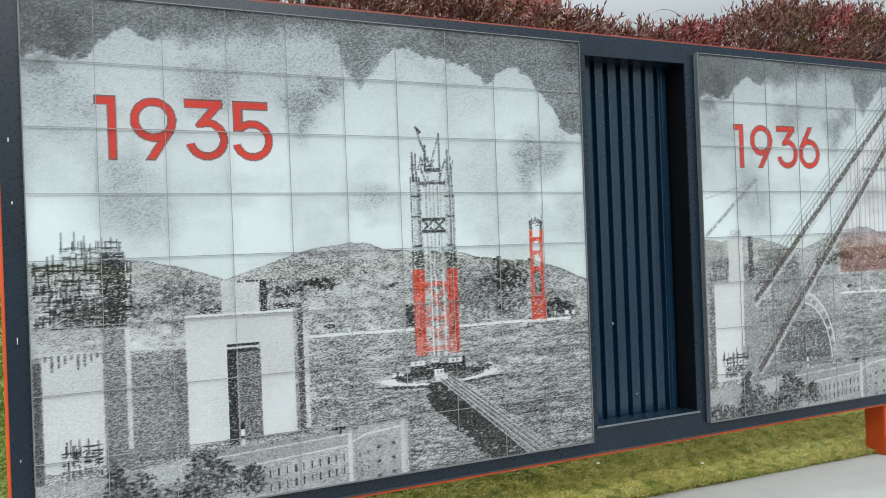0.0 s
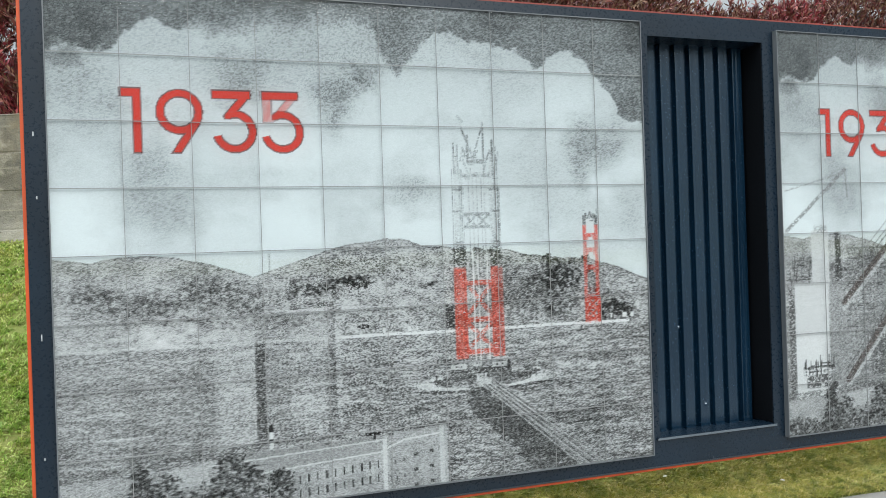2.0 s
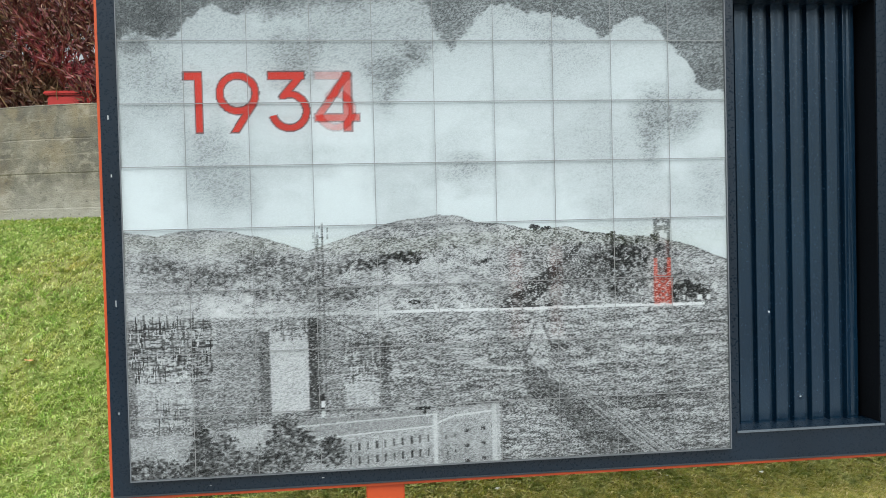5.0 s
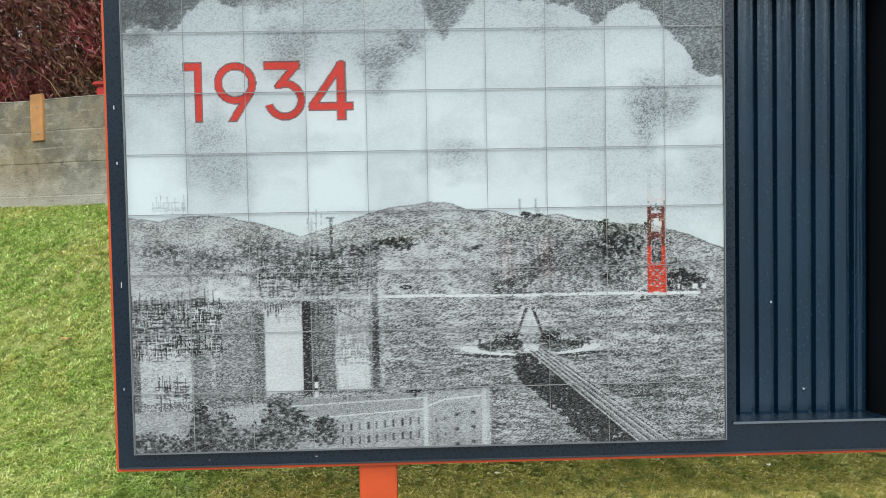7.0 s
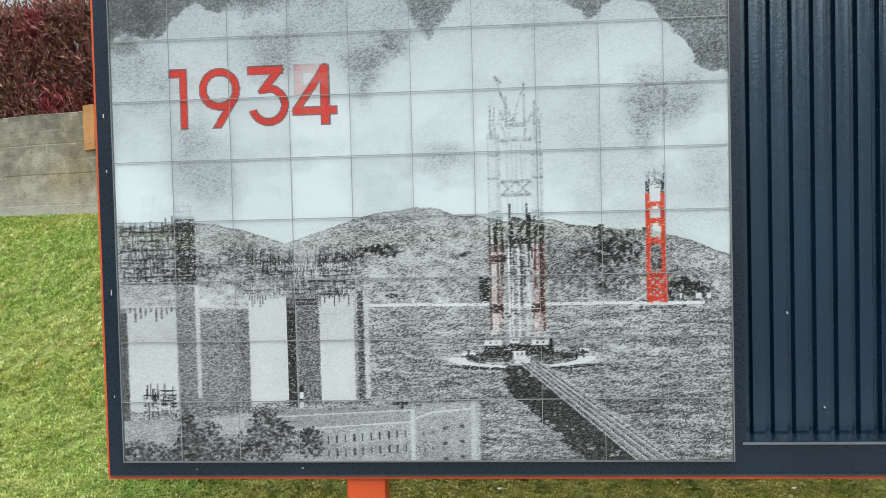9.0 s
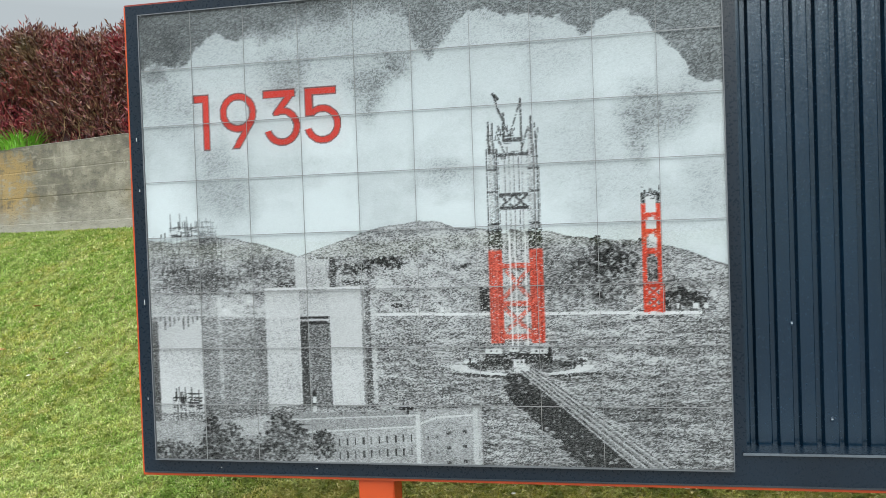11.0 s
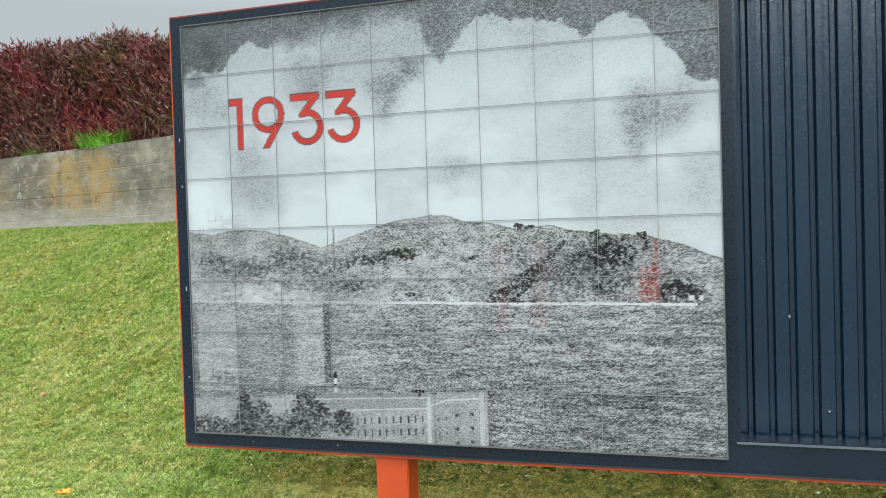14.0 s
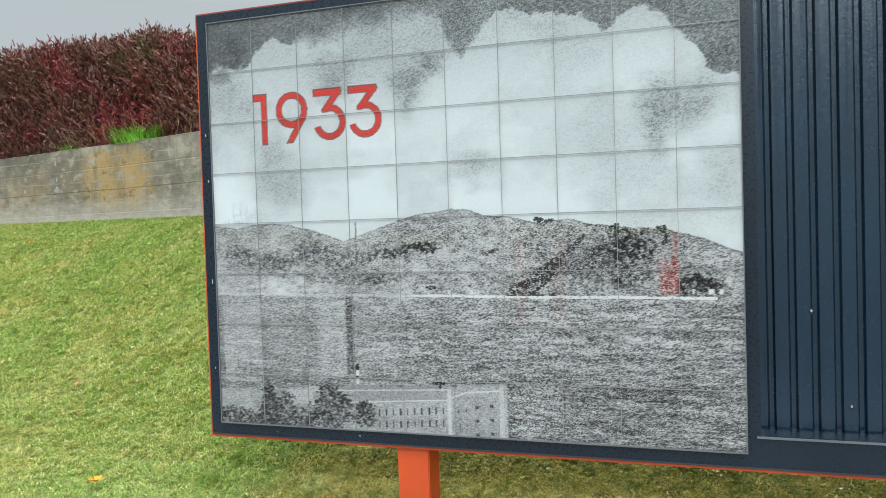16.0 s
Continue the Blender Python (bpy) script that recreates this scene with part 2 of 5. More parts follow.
# woods on the hills: centre, size, strength
WOODS = ((0.55, 4.62, 0.42, 0.17, 0.75), (1.2, 4.78, 0.8, 0.16, 0.62), (2.2, 4.62, 0.5, 0.26, 0.66), (2.8, 4.8, 0.5, 0.2, 0.55), (3.5, 4.72, 0.3, 0.12, 0.75), (3.95, 4.70, 0.32, 0.10, 0.95), (4.5, 4.58, 0.36, 0.10, 0.95),
         (3.5, 5.12, 0.6, 0.10, 0.55), (1.6, 5.06, 0.6, 0.07, 0.5), (2.6, 5.15, 0.6, 0.10, 0.45))
CLUMPS = ((8.08, 4.62, 0.26, 0.34, 1.0), (8.45, 4.62, 0.16, 0.26, 0.95), (8.15, 5.12, 0.34, 0.24, 0.6), (7.75, 4.75, 0.2, 0.3, 0.45), (8.66, 4.45, 0.14, 0.12, 0.7), (9.28, 5.22, 0.36, 0.22, 0.95), (7.3, 4.9, 0.6, 0.3, 0.3),
          (5.32, 4.44, 0.06, 0.03, 0.9), (5.75, 4.60, 0.07, 0.05, 0.95), (5.65, 4.68, 0.06, 0.03, 0.85))


def landscape(s):
    """The sky, hills and strait that all the pictures share."""
    u, v, fine = s.u, s.v, s.grain
    soft, puff = s.clouds(1.4, 1.0, 5, 11), s.clouds(0.9, 0.7, 6, 23)
    curl = s.clouds(0.30, 0.24, 4, 91)
    tear = s.clouds(0.12, 0.09, 3, 92)
    edge = np.interp(u, CLOUD_U, CLOUD_V) + (curl - 0.5) * 0.26 + (tear - 0.5) * 0.16
    crisp = np.interp(u, (0, 1, 1.9, 2.2, 4.8, 5.2, 6, 10), (0.12, 0.06, 0.06, 0.40, 0.40, 0.16, 0.05, 0.06))
    weight = np.interp(u, (0, 1, 1.6, 3, 3.6, 5, 5.3, 6, 7, 10), (1.0, 0.95, 0.86, 0.80, 0.55, 0.55, 0.86, 0.62, 0.86, 0.9))
    dark = np.clip((edge - v) / crisp, 0, 1) * weight * (0.82 + 0.25 * smooth(0.35, 0.65, soft))
    for cu, cv, ru, rv, k in PUFFS:
        dark = np.maximum(dark, k * s.blob(cu + (puff - 0.5) * 0.7, cv + (curl - 0.5) * 0.5, ru * 1.1, rv * 1.1, 0.8) * (0.75 + 0.5 * tear))
    sky = 0.855 + 0.03 * smooth(1.0, 3.5, v) - 0.10 * (1 - smooth(-0.4, 2.4, v)) - 0.055 * smooth(0.42, 0.72, soft) - 0.03 * smooth(0.45, 0.65, puff)
    sky = sky - 0.36 * np.clip(dark, 0, 1) + (fine - 0.5) * 0.012
    img = np.repeat(sky[:, :, None], 3, 2) * np.array([0.975, 1.0, 1.005])
    # the hills
    ridge = np.interp(u, RIDGE_U, RIDGE_V) + (s.clouds(0.25, 8, 3, 31) - 0.5) * 0.05
    shore = 5.42 + 0.008 * u + (s.clouds(0.5, 8, 3, 7) - 0.5) * 0.035
    slope = s.clouds(0.7, 0.4, 5, 41)
    scrub = s.clouds(0.16, 0.07, 4, 43)
    hill = 0.650 + 0.22 * (slope - 0.5) + 0.40 * (scrub - 0.5) - 0.05 * smooth(5.6, 7.0, u)
    leafy = s.clouds(0.05, 0.045, 2, 53)
    woods = np.zeros_like(u)
    for cu, cv, ru, rv, k in WOODS + CLUMPS:
        woods = np.maximum(woods, k * s.blob(cu + (curl - 0.5) * 0.35, cv + (curl - 0.5) * 0.22 + (tear - 0.5) * 0.14, ru, rv, 0.35))
    hill = hill - woods * (0.07 + 0.40 * smooth(0.36, 0.64, leafy))
    hill = hill + 0.09 * s.blob(0.9, 5.22, 1.9, 0.20, 0.6) * (0.5 + 0.9 * scrub)
    haze = np.interp(u, (0, 1.5, 3.2, 4.6), (0.34, 0.30, 0.16, 0.0))
    hill = hill + (0.70 - hill) * haze
    s.put(img, (v > ridge).astype(float), np.clip(hill, 0.2, 0.9))
    s.put(img, (abs(v - ridge - 0.01) < 0.014).astype(float), 0.38, 0.28)
    for cu, cv, ru, rv in ((6.62, 4.10, 0.12, 0.045), (6.85, 4.13, 0.10, 0.035), (7.98, 4.25, 0.08, 0.05), (8.72, 4.32, 0.11, 0.05), (4.62, 5.3, 0.1, 0.04)):
        s.put(img, (s.blob(cu + (curl - 0.5) * 0.2, cv + (tear - 0.5) * 0.1, ru, rv, 0.3) > 0.5).astype(float) * (s.speck > 0.15), 0.2, 0.9)
    # the strait: ripples, broad bands of wind, darker towards the foot
    deep = smooth(5.5, 8.0, v)
    sea = 0.595 - 0.09 * deep + (s.clouds(0.16, 0.03, 2, 5) - 0.5) * 0.34 + (s.clouds(0.5, 0.05, 3, 69) - 0.5) * 0.30 + (s.clouds(1.8, 0.16, 4, 67) - 0.5) * 0.16
    sea = sea + (0.64 - sea) * np.interp(u, (0, 1.5, 3, 4.2), (0.5, 0.45, 0.25, 0.0)) * (1 - 0.6 * deep)
    s.put(img, (v > shore).astype(float), np.clip(sea, 0.14, 0.9))
    s.put(img, ((abs(v - shore + 0.012) < 0.024) & (fine > 0.06)).astype(float) * (0.40 + 0.55 * smooth(3.6, 4.6, u)) * (u < 9.6), 0.90)
    for cu, w in ((4.92, 0.05), (5.35, 0.06), (5.5, 0.03), (9.45, 0.1), (9.62, 0.07), (9.2, 0.04)):
        s.rect(img, cu, cu + w, 5.33, 5.42, 0.88, 0.9, 0.012)
    return img


def tree(s, img, cu, cv, ru, rv, seed, tone=0.36):
    """One printed tree: clumps of leaf with light edges, ragged outline."""
    at = s.window(cu - ru, cu + ru, cv - rv, cv + rv, 0.12)
    clump, leafy = s.clouds(0.13, 0.085, 3, seed)[at], s.clouds(0.042, 0.03, 2, seed + 1)[at]
    v = (s.v[at] - cv) / rv
    d = np.hypot((s.u[at] - cu) / ru, v) + (clump - 0.5) * 0.65 + (leafy - 0.5) * 0.75
    tone = tone + 0.01 + 0.10 * smooth(0.1, 1.0, v) + (clump - 0.5) * 0.35 + (leafy - 0.5) * 0.85
    s.put(img, 1 - smooth(0.85, 1.1, d), np.clip(tone, 0.13, 0.78), 0.92, at)


def foreground(s, img):
    """The brick fort and the trees along the lower edge."""
    u, v = s.u, s.v
    stone = 0.63 + (s.clouds(0.3, 0.2, 4, 17) - 0.5) * 0.20 + (s.speck - 0.5) * 0.06
    top = np.interp(u, (0, 1.5, 2.9, 4.6, 5.97), (7.32, 7.26, 7.13, 7.08, 7.02))
    s.put(img, ((v > top) & (u < 5.97)).astype(float), stone)
    s.calm = np.where((v > top) & (u < 5.97), 0.4, np.interp(u, (0, 2.8, 4.6), (0.62, 0.8, 1.0)))
    s.put(img, ((v > top - 0.14) & (v < top) & (u < 2.9)).astype(float) * (s.dash > 0.35), 0.45, 0.7)
    line = np.interp(u, (1.55, 4.88), (7.31, 7.17))
    low = np.interp(u, (2.6, 4.88), (7.50, 7.36))
    s.put(img, ((v > top + 0.02) & (v < line) & (u > 2.5) & (u < 4.86)).astype(float), 0.56 + (s.dash - 0.5) * 0.25, 0.8)
    s.put(img, ((v > line) & (v < low) & (u > 1.6) & (u < 4.86)).astype(float), 0.60 + (s.dash - 0.5) * 0.10)
    s.put(img, ((abs(v - line) < 0.013) & (u > 1.5) & (u < 4.9)).astype(float), 0.77)
    s.put(img, ((abs(v - low) < 0.013) & (u > 2.6) & (u < 4.9)).astype(float), 0.79)
    s.put(img, ((abs(v - np.interp(u, (4.9, 5.2, 5.9), (7.33, 7.21, 7.15))) < 0.016) & (u > 4.9) & (u < 5.9)).astype(float), 0.82)
    s.rect(img, 4.85, 4.93, 7.16, 8.0, 0.77)
    s.rect(img, 5.84, 5.93, 7.04, 8.0, 0.76)
    s.rect(img, 5.945, 5.99, 7.02, 8.0, 0.72, 0.8)
    for k in range(10):
        a = 3.47 + k * 0.143
        row = np.interp(a, (3.48, 4.78), (7.66, 7.56))
        w = 0.035 if k in (3, 7) else 0.022
        for t in (row - 0.065, row + 0.165):
            s.rect(img, a, a + w, t, t + 0.125, 0.2, 0.95, 0.006)
    for a in (5.38, 5.66):
        for t in (7.43, 7.68, 7.93):
            s.rect(img, a, a + 0.07, t + (5.5 - a) * 0.1, t + 0.055 + (5.5 - a) * 0.1, 0.24, 0.95)
            s.rect(img, a + 0.008, a + 0.03, t + 0.01, t + 0.035, 0.75, 0.8, 0.004)
    for a, t in ((5.05, 7.53), (5.2, 7.50), (5.07, 7.80), (5.2, 7.77)):
        s.rect(img, a, a + 0.03, t, t + 0.06, 0.35, 0.9)
    s.rect(img, 4.58, 4.82, 7.03, 7.085, 0.18, 0.95, rough=0.12)
    s.rect(img, 4.70, 4.74, 7.08, 7.15, 0.2)
    for a, w, t in ((3.5, 0.05, 7.13), (3.9, 0.07, 7.12), (4.3, 0.04, 7.1), (4.95, 0.1, 7.08), (2.7, 0.06, 7.16)):
        s.rect(img, a, a + w, t, t + 0.03, 0.3, 0.8)
    s.rect(img, 1.55, 2.08, 7.28, 7.56, 0.72, 0.9, 0.012)
    # the striped beacon
    for a, b, t in ((6.74, 6.86, 0.22), (6.86, 6.97, 0.88), (6.97, 7.02, 0.25), (7.02, 7.13, 0.84)):
        s.rect(img, 3.02, 3.085, a, b, t)
    for cu, cv, ru, rv, sd, tn in ((0.30, 7.88, 0.45, 0.22, 201, 0.40), (0.75, 7.95, 0.45, 0.16, 210, 0.42), (1.75, 7.85, 0.45, 0.24, 202, 0.38), (1.10, 7.60, 0.17, 0.40, 203, 0.34), (1.22, 7.84, 0.34, 0.26, 204, 0.33), (1.45, 7.64, 0.20, 0.30, 205, 0.36),
                                   (2.52, 7.62, 0.46, 0.30, 206, 0.35), (2.45, 7.32, 0.24, 0.17, 207, 0.36), (2.3, 7.85, 0.4, 0.2, 208, 0.34), (3.2, 7.72, 0.21, 0.24, 209, 0.32)):
        tree(s, img, cu, cv, ru, rv, sd, tn)
    return img


def far_tower(s, img, top, red_to, ghost=1.0):
    """The tower across the strait, built up to the height top."""
    s.rect(img, 8.76, 8.93, top + 0.05, 4.45, 0.88, ghost * 0.6)
    for a, b in ((8.70, 8.755), (8.935, 8.99)):
        s.rect(img, a, b, top, 5.48, 0.24, ghost, rough=0.12)
        s.rect(img, a - 0.005, b + 0.008, red_to, 5.0, INK_TOWER, ghost, rough=0.06)
    for a, b in ((8.695, 8.77), (8.94, 9.02)):
        s.rect(img, a, b, max(5.0, red_to), 5.48, INK_TOWER, ghost, rough=0.06)
    for t, h in ((3.87, 0.07), (4.13, 0.08), (4.44, 0.09), (4.98, 0.09), (5.20, 0.04), (5.38, 0.07)):
        if t > top:
            ink = INK_TOWER if t > red_to - 0.05 else (0.26, 0.26, 0.26)
            s.rect(img, 8.72, 8.98, t, t + h, ink, ghost, rough=0.1)
            for a, b in ((8.76, 8.80), (8.89, 8.93)):
                s.rect(img, a, b, t + h, t + h + 0.05, ink, ghost * 0.7)
    s.rect(img, 8.77, 8.93, 4.60, 4.95, 0.34, ghost * 0.85)
    s.rect(img, 8.80, 8.90, 4.66, 4.84, 0.6, ghost * 0.8)
    for t in (5.07, 5.24):
        for a, b in ((8.77, 8.94), (8.94, 8.77)):
            s.line(img, a, t, b, t + 0.15, 0.035, INK_TOWER if red_to < 5.2 else (0.3, 0.3, 0.3), ghost)
    s.rect(img, 8.70, 9.0, top - 0.01, top + 0.06, 0.2, ghost, rough=0.4)
    s.poles(img, 8.70, 9.0, top - 0.12, top + 0.1, 7, 12, 0.6, 0.2, ghost * 0.8, 0.1)
    s.rect(img, 8.48, 9.1, 5.47, 5.52, 0.86, ghost * 0.9, rough=0.2)
    s.rect(img, 8.55, 9.35, 5.52, 5.56, 0.3, ghost * 0.7, rough=0.35)
    s.line(img, 8.5, 5.45, 8.66, 5.34, 0.03, 0.85, ghost * 0.8)


def near_tower(s, img, top, red_from, ghost=1.0):
    """The great tower: red steel from red_from down, bare striped frame above."""
    foot = 5.95
    s.rect(img, 6.43, 6.88, top + 0.35, foot, 0.78, 0.55 * ghost, rough=0.2)
    for a, b, t, rough, dt in ((6.205, 6.225, 0.25, 0.1, 0.0), (6.235, 6.325, 0.68, 0.25, -0.3), (6.335, 6.350, 0.2, 0.05, -0.1), (6.358, 6.373, 0.62, 0.1, 0.0), (6.380, 6.398, 0.2, 0.08, 0.0), (6.405, 6.42, 0.5, 0.3, 0.1),
                               (6.885, 6.90, 0.45, 0.3, 0.1), (6.908, 6.975, 0.66, 0.25, -0.35), (6.985, 7.003, 0.22, 0.08, -0.05), (7.012, 7.03, 0.7, 0.2, 0.0), (7.04, 7.055, 0.24, 0.1, 0.0), (7.065, 7.085, 0.35, 0.25, 0.3)):
        s.rect(img, a, b, max(top, 2.72) + dt, foot, t, ghost * 0.95, 0.006, rough)
    for t in (3.05, 3.42, 3.95):
        if t > top:
            for a, b in ((6.21, 6.40), (6.90, 7.08)):
                s.rect(img, a, b, t, t + 0.035, 0.25, ghost * 0.9, rough=0.2)
    s.rect(img, 6.20, 6.44, 4.05, 4.36, 0.24, ghost * 0.75, rough=0.35)
    s.rect(img, 6.88, 7.10, 4.05, 4.40, 0.24, ghost * 0.75, rough=0.35)
    for a in (6.515, 6.585, 6.665, 6.745, 6.80):
        s.rect(img, a, a + 0.014, max(top, 2.85), 4.5, 0.34, ghost * 0.8, 0.006, 0.12)
    for t in (3.46, 3.68):
        if t > top:
            s.rect(img, 6.42, 6.89, t, t + 0.055, 0.24, ghost, rough=0.08)
            for a in (6.43, 6.66):
                if t < 3.6:
                    s.line(img, a, 3.5, a + 0.21, 3.7, 0.04, 0.28, ghost, 0.15)
                    s.line(img, a + 0.21, 3.5, a, 3.7, 0.04, 0.28, ghost, 0.15)
    if top < 2.6:
        s.rect(img, 6.50, 6.82, 2.55, 2.62, 0.25, ghost, rough=0.1)
        s.rect(img, 6.38, 6.92, 2.80, 2.85, 0.27, ghost, rough=0.15)
        for a, b, c, d, w in ((6.36, 1.82, 6.46, 2.15, 0.03), (6.36, 1.82, 6.43, 1.90, 0.05), (6.43, 2.05, 6.60, 2.50, 0.025), (6.81, 1.92, 6.81, 2.8, 0.028), (6.81, 1.95, 6.62, 2.5, 0.022), (6.52, 2.15, 6.52, 2.6, 0.04), (6.26, 2.28, 6.26, 2.8, 0.025),
                              (6.33, 2.30, 6.33, 2.8, 0.02), (6.97, 2.22, 6.97, 2.8, 0.03), (7.03, 2.35, 7.05, 2.8, 0.022), (6.40, 2.45, 6.52, 2.80, 0.02), (6.92, 2.4, 6.82, 2.7, 0.02)):
            s.line(img, a, b, c, d, w, 0.25, ghost, 0.12)
        s.poles(img, 6.22, 7.08, 2.3, 2.9, 31, 46, 0.6, 0.25, ghost * 0.85, 0.14)
    if red_from < 6:
        for a, b in ((6.20, 6.425), (6.88, 7.10)):
            s.rect(img, a, b, red_from, foot, INK_TOWER, ghost, 0.01, 0.05)
            for d in (0.045, 0.10, 0.165):
                s.rect(img, a + d, a + d + 0.016, red_from + 0.05, foot, (0.52, 0.17, 0.13), ghost * 0.6, 0.006, 0.35)
            s.rect(img, a + 0.12, a + 0.14, red_from + 0.3, foot, (0.92, 0.60, 0.52), ghost * 0.6, 0.006, 0.3)
        for t in (4.62, 5.25, 5.80):
            s.rect(img, 6.42, 6.89, t, t + 0.085, INK_TOWER, ghost, 0.01, 0.12)
            s.rect(img, 6.44, 6.87, t + 0.085, t + 0.12, (0.35, 0.2, 0.18), ghost * 0.6, 0.01, 0.3)
        for a, b, c, d in ((6.44, 5.2, 6.87, 4.72), (6.50, 4.75, 6.87, 5.22), (6.44, 5.78, 6.87, 5.36), (6.44, 5.36, 6.87, 5.78)):
            s.line(img, a, b, c, d, 0.075, INK_TOWER, ghost * 0.85, 0.25)
            s.line(img, a + 0.05, b, c + 0.05, d, 0.03, (0.32, 0.2, 0.18), ghost * 0.5, 0.3)
    for a in (6.545, 6.635, 6.80):
        s.rect(img, a, a + 0.024, max(4.1, top + 0.3), 6.0, 0.90, ghost, 0.006)


def rising(s, img, ghost=1.0):
    """The great tower while it rises: cranes and dark steel round a pale core."""
    s.rect(img, 6.20, 6.31, 4.25, 5.95, 0.84, ghost * 0.9, rough=0.1)
    s.rect(img, 6.78, 7.0, 4.5, 5.95, 0.80, ghost * 0.75, rough=0.25)
    s.rect(img, 6.44, 6.76, 4.5, 5.98, 0.62, ghost * 0.7, rough=0.3)
    for a, w, t, b in ((6.20, 0.02, 4.17, 5.9), (6.27, 0.05, 4.2, 4.62), (6.32, 0.02, 4.1, 5.5), (6.40, 0.03, 4.25, 5.0), (6.53, 0.028, 3.84, 4.6), (6.545, 0.05, 4.15, 5.1), (6.80, 0.028, 3.84, 4.5), (6.815, 0.06, 4.0, 4.6), (6.93, 0.02, 4.05, 5.2), (7.0, 0.05, 4.2, 5.6), (7.06, 0.018, 4.15, 5.9), (6.70, 0.02, 4.5, 5.5)):
        s.rect(img, a, a + w, t, b, 0.16, ghost, 0.006, 0.12)
    s.rect(img, 6.56, 6.83, 4.40, 4.49, 0.17, ghost, rough=0.1)
    s.rect(img, 6.23, 6.46, 4.67, 4.78, 0.18, ghost, rough=0.12)
    s.line(img, 6.62, 4.42, 6.80, 4.1, 0.05, 0.2, ghost, 0.2)
    for a in (6.19, 6.86):
        s.rect(img, a, a + 0.22, 5.46, 5.60, 0.17, ghost, rough=0.15)
        s.rect(img, a + 0.03, a + 0.15, 5.62, 5.9, 0.86, ghost * 0.9, rough=0.1)
    for a in (6.50, 6.555, 6.655):
        s.rect(img, a, a + 0.026, 4.55, 6.0, 0.92, ghost, 0.006)
    s.poles(img, 6.18, 7.08, 4.2, 5.0, 5, 40, 0.7, 0.16, ghost, 0.22)
    s.poles(img, 6.35, 7.08, 4.9, 5.9, 6, 40, 0.5, 0.22, ghost * 0.8, 0.18)
    s.poles(img, 6.3, 7.02, 4.6, 5.9, 9, 46, 0.5, 0.84, ghost * 0.9, 0.2)


def island(s, img, ghost=1.0, huts=True):
    """The pier's fender: a low oval deck, foam along its foot, huts and plant on it."""
    u, v = s.u, s.v
    d = np.hypot((u - 6.69) / 1.19, (v - 6.34) / 0.155)
    rough = s.clouds(0.14, 0.04, 3, 27)
    s.put(img, np.clip((1.22 - d) / 0.16, 0, 1) * (v < 6.5), 0.78, 0.75 * ghost)
    s.put(img, ((d < 1.30) & (d > 0.9) & (v > 6.44)).astype(float) * (s.dash > 0.2), 0.24, 0.8 * ghost)
    s.put(img, (d < 1.0).astype(float), np.clip(0.58 + (rough - 0.5) * 0.8, 0.2, 0.85), ghost)
    s.put(img, ((d < 0.80) & (v < 6.40)).astype(float) * (rough > 0.50), 0.25, 0.9 * ghost)
    s.put(img, ((d < 1.0) & (d > 0.76) & (v > 6.32)).astype(float), 0.88, ghost)
    s.put(img, ((d < 1.0) & (d > 0.88) & (v < 6.32)).astype(float) * (s.speck > 0.2), 0.80, 0.8 * ghost)
    s.rect(img, 6.10, 7.20, 6.12, 6.28, 0.19, ghost * (0.9 if huts else 0.5), rough=0.15 if huts else 0.4)
    if huts:
        for a, w, t, h in ((6.09, 0.28, 6.04, 0.09), (6.50, 0.16, 6.0, 0.10), (6.85, 0.27, 6.04, 0.09), (7.62, 0.15, 6.19, 0.06), (5.72, 0.22, 6.24, 0.05), (6.55, 0.2, 6.22, 0.13)):
            s.rect(img, a, a + w, t, t + h, 0.90, ghost)
            s.rect(img, a, a + w, t + h, t + h + 0.02, 0.25, ghost)
            for q in (0.3, 0.65):
                s.rect(img, a + w * q, a + w * q + 0.025, t + 0.03, t + 0.06, 0.3, ghost, 0.005)
        s.rect(img, 7.14, 7.19, 6.02, 6.26, 0.2, ghost)
    s.poles(img, 5.75, 7.75, 6.2, 6.36, 13, 44, 0.4, 0.2, ghost * 0.9, 0.16)


def causeway(s, img, ghost=1.0):
    """The trestle to the shore, its deck ruled with rails, a ragged shadow on the water."""
    u, v = s.u, s.v
    right, left = 6.85 + (v - 6.38) * 1.33, 6.60 + (v - 6.38) * 1.16
    shade = np.maximum(6.47, 6.47 + (v - 6.88) * 1.10) + 0.28 * (s.clouds(0.2, 0.1, 4, 37) - 0.5)
    on = (v > 6.38)
    s.put(img, ((u < left + 0.05) & (u > shade) & (v > 6.46)).astype(float) * (s.clouds(0.09, 0.06, 2, 38) < 0.74), 0.23, 0.95 * ghost)
    s.put(img, (on & (u > left) & (u < right + 0.16)).astype(float) * (u > right), 0.70, 0.7 * ghost)
    s.put(img, (on & (u > left) & (u < right)).astype(float), 0.56 + (s.dash - 0.5) * 0.4, ghost)
    for f in (0.04, 0.36, 0.66, 0.97):
        at = left + (right - left) * f
        s.put(img, (on & (abs(u - at) < 0.020)).astype(float) * (s.dash > 0.12), 0.76, ghost)
        s.put(img, (on & (abs(u - at - 0.045) < 0.016)).astype(float) * (s.speck > 0.25), 0.25, 0.9 * ghost)
    s.rect(img, 6.56, 6.82, 6.30, 6.42, 0.88, ghost * 0.9, rough=0.15)


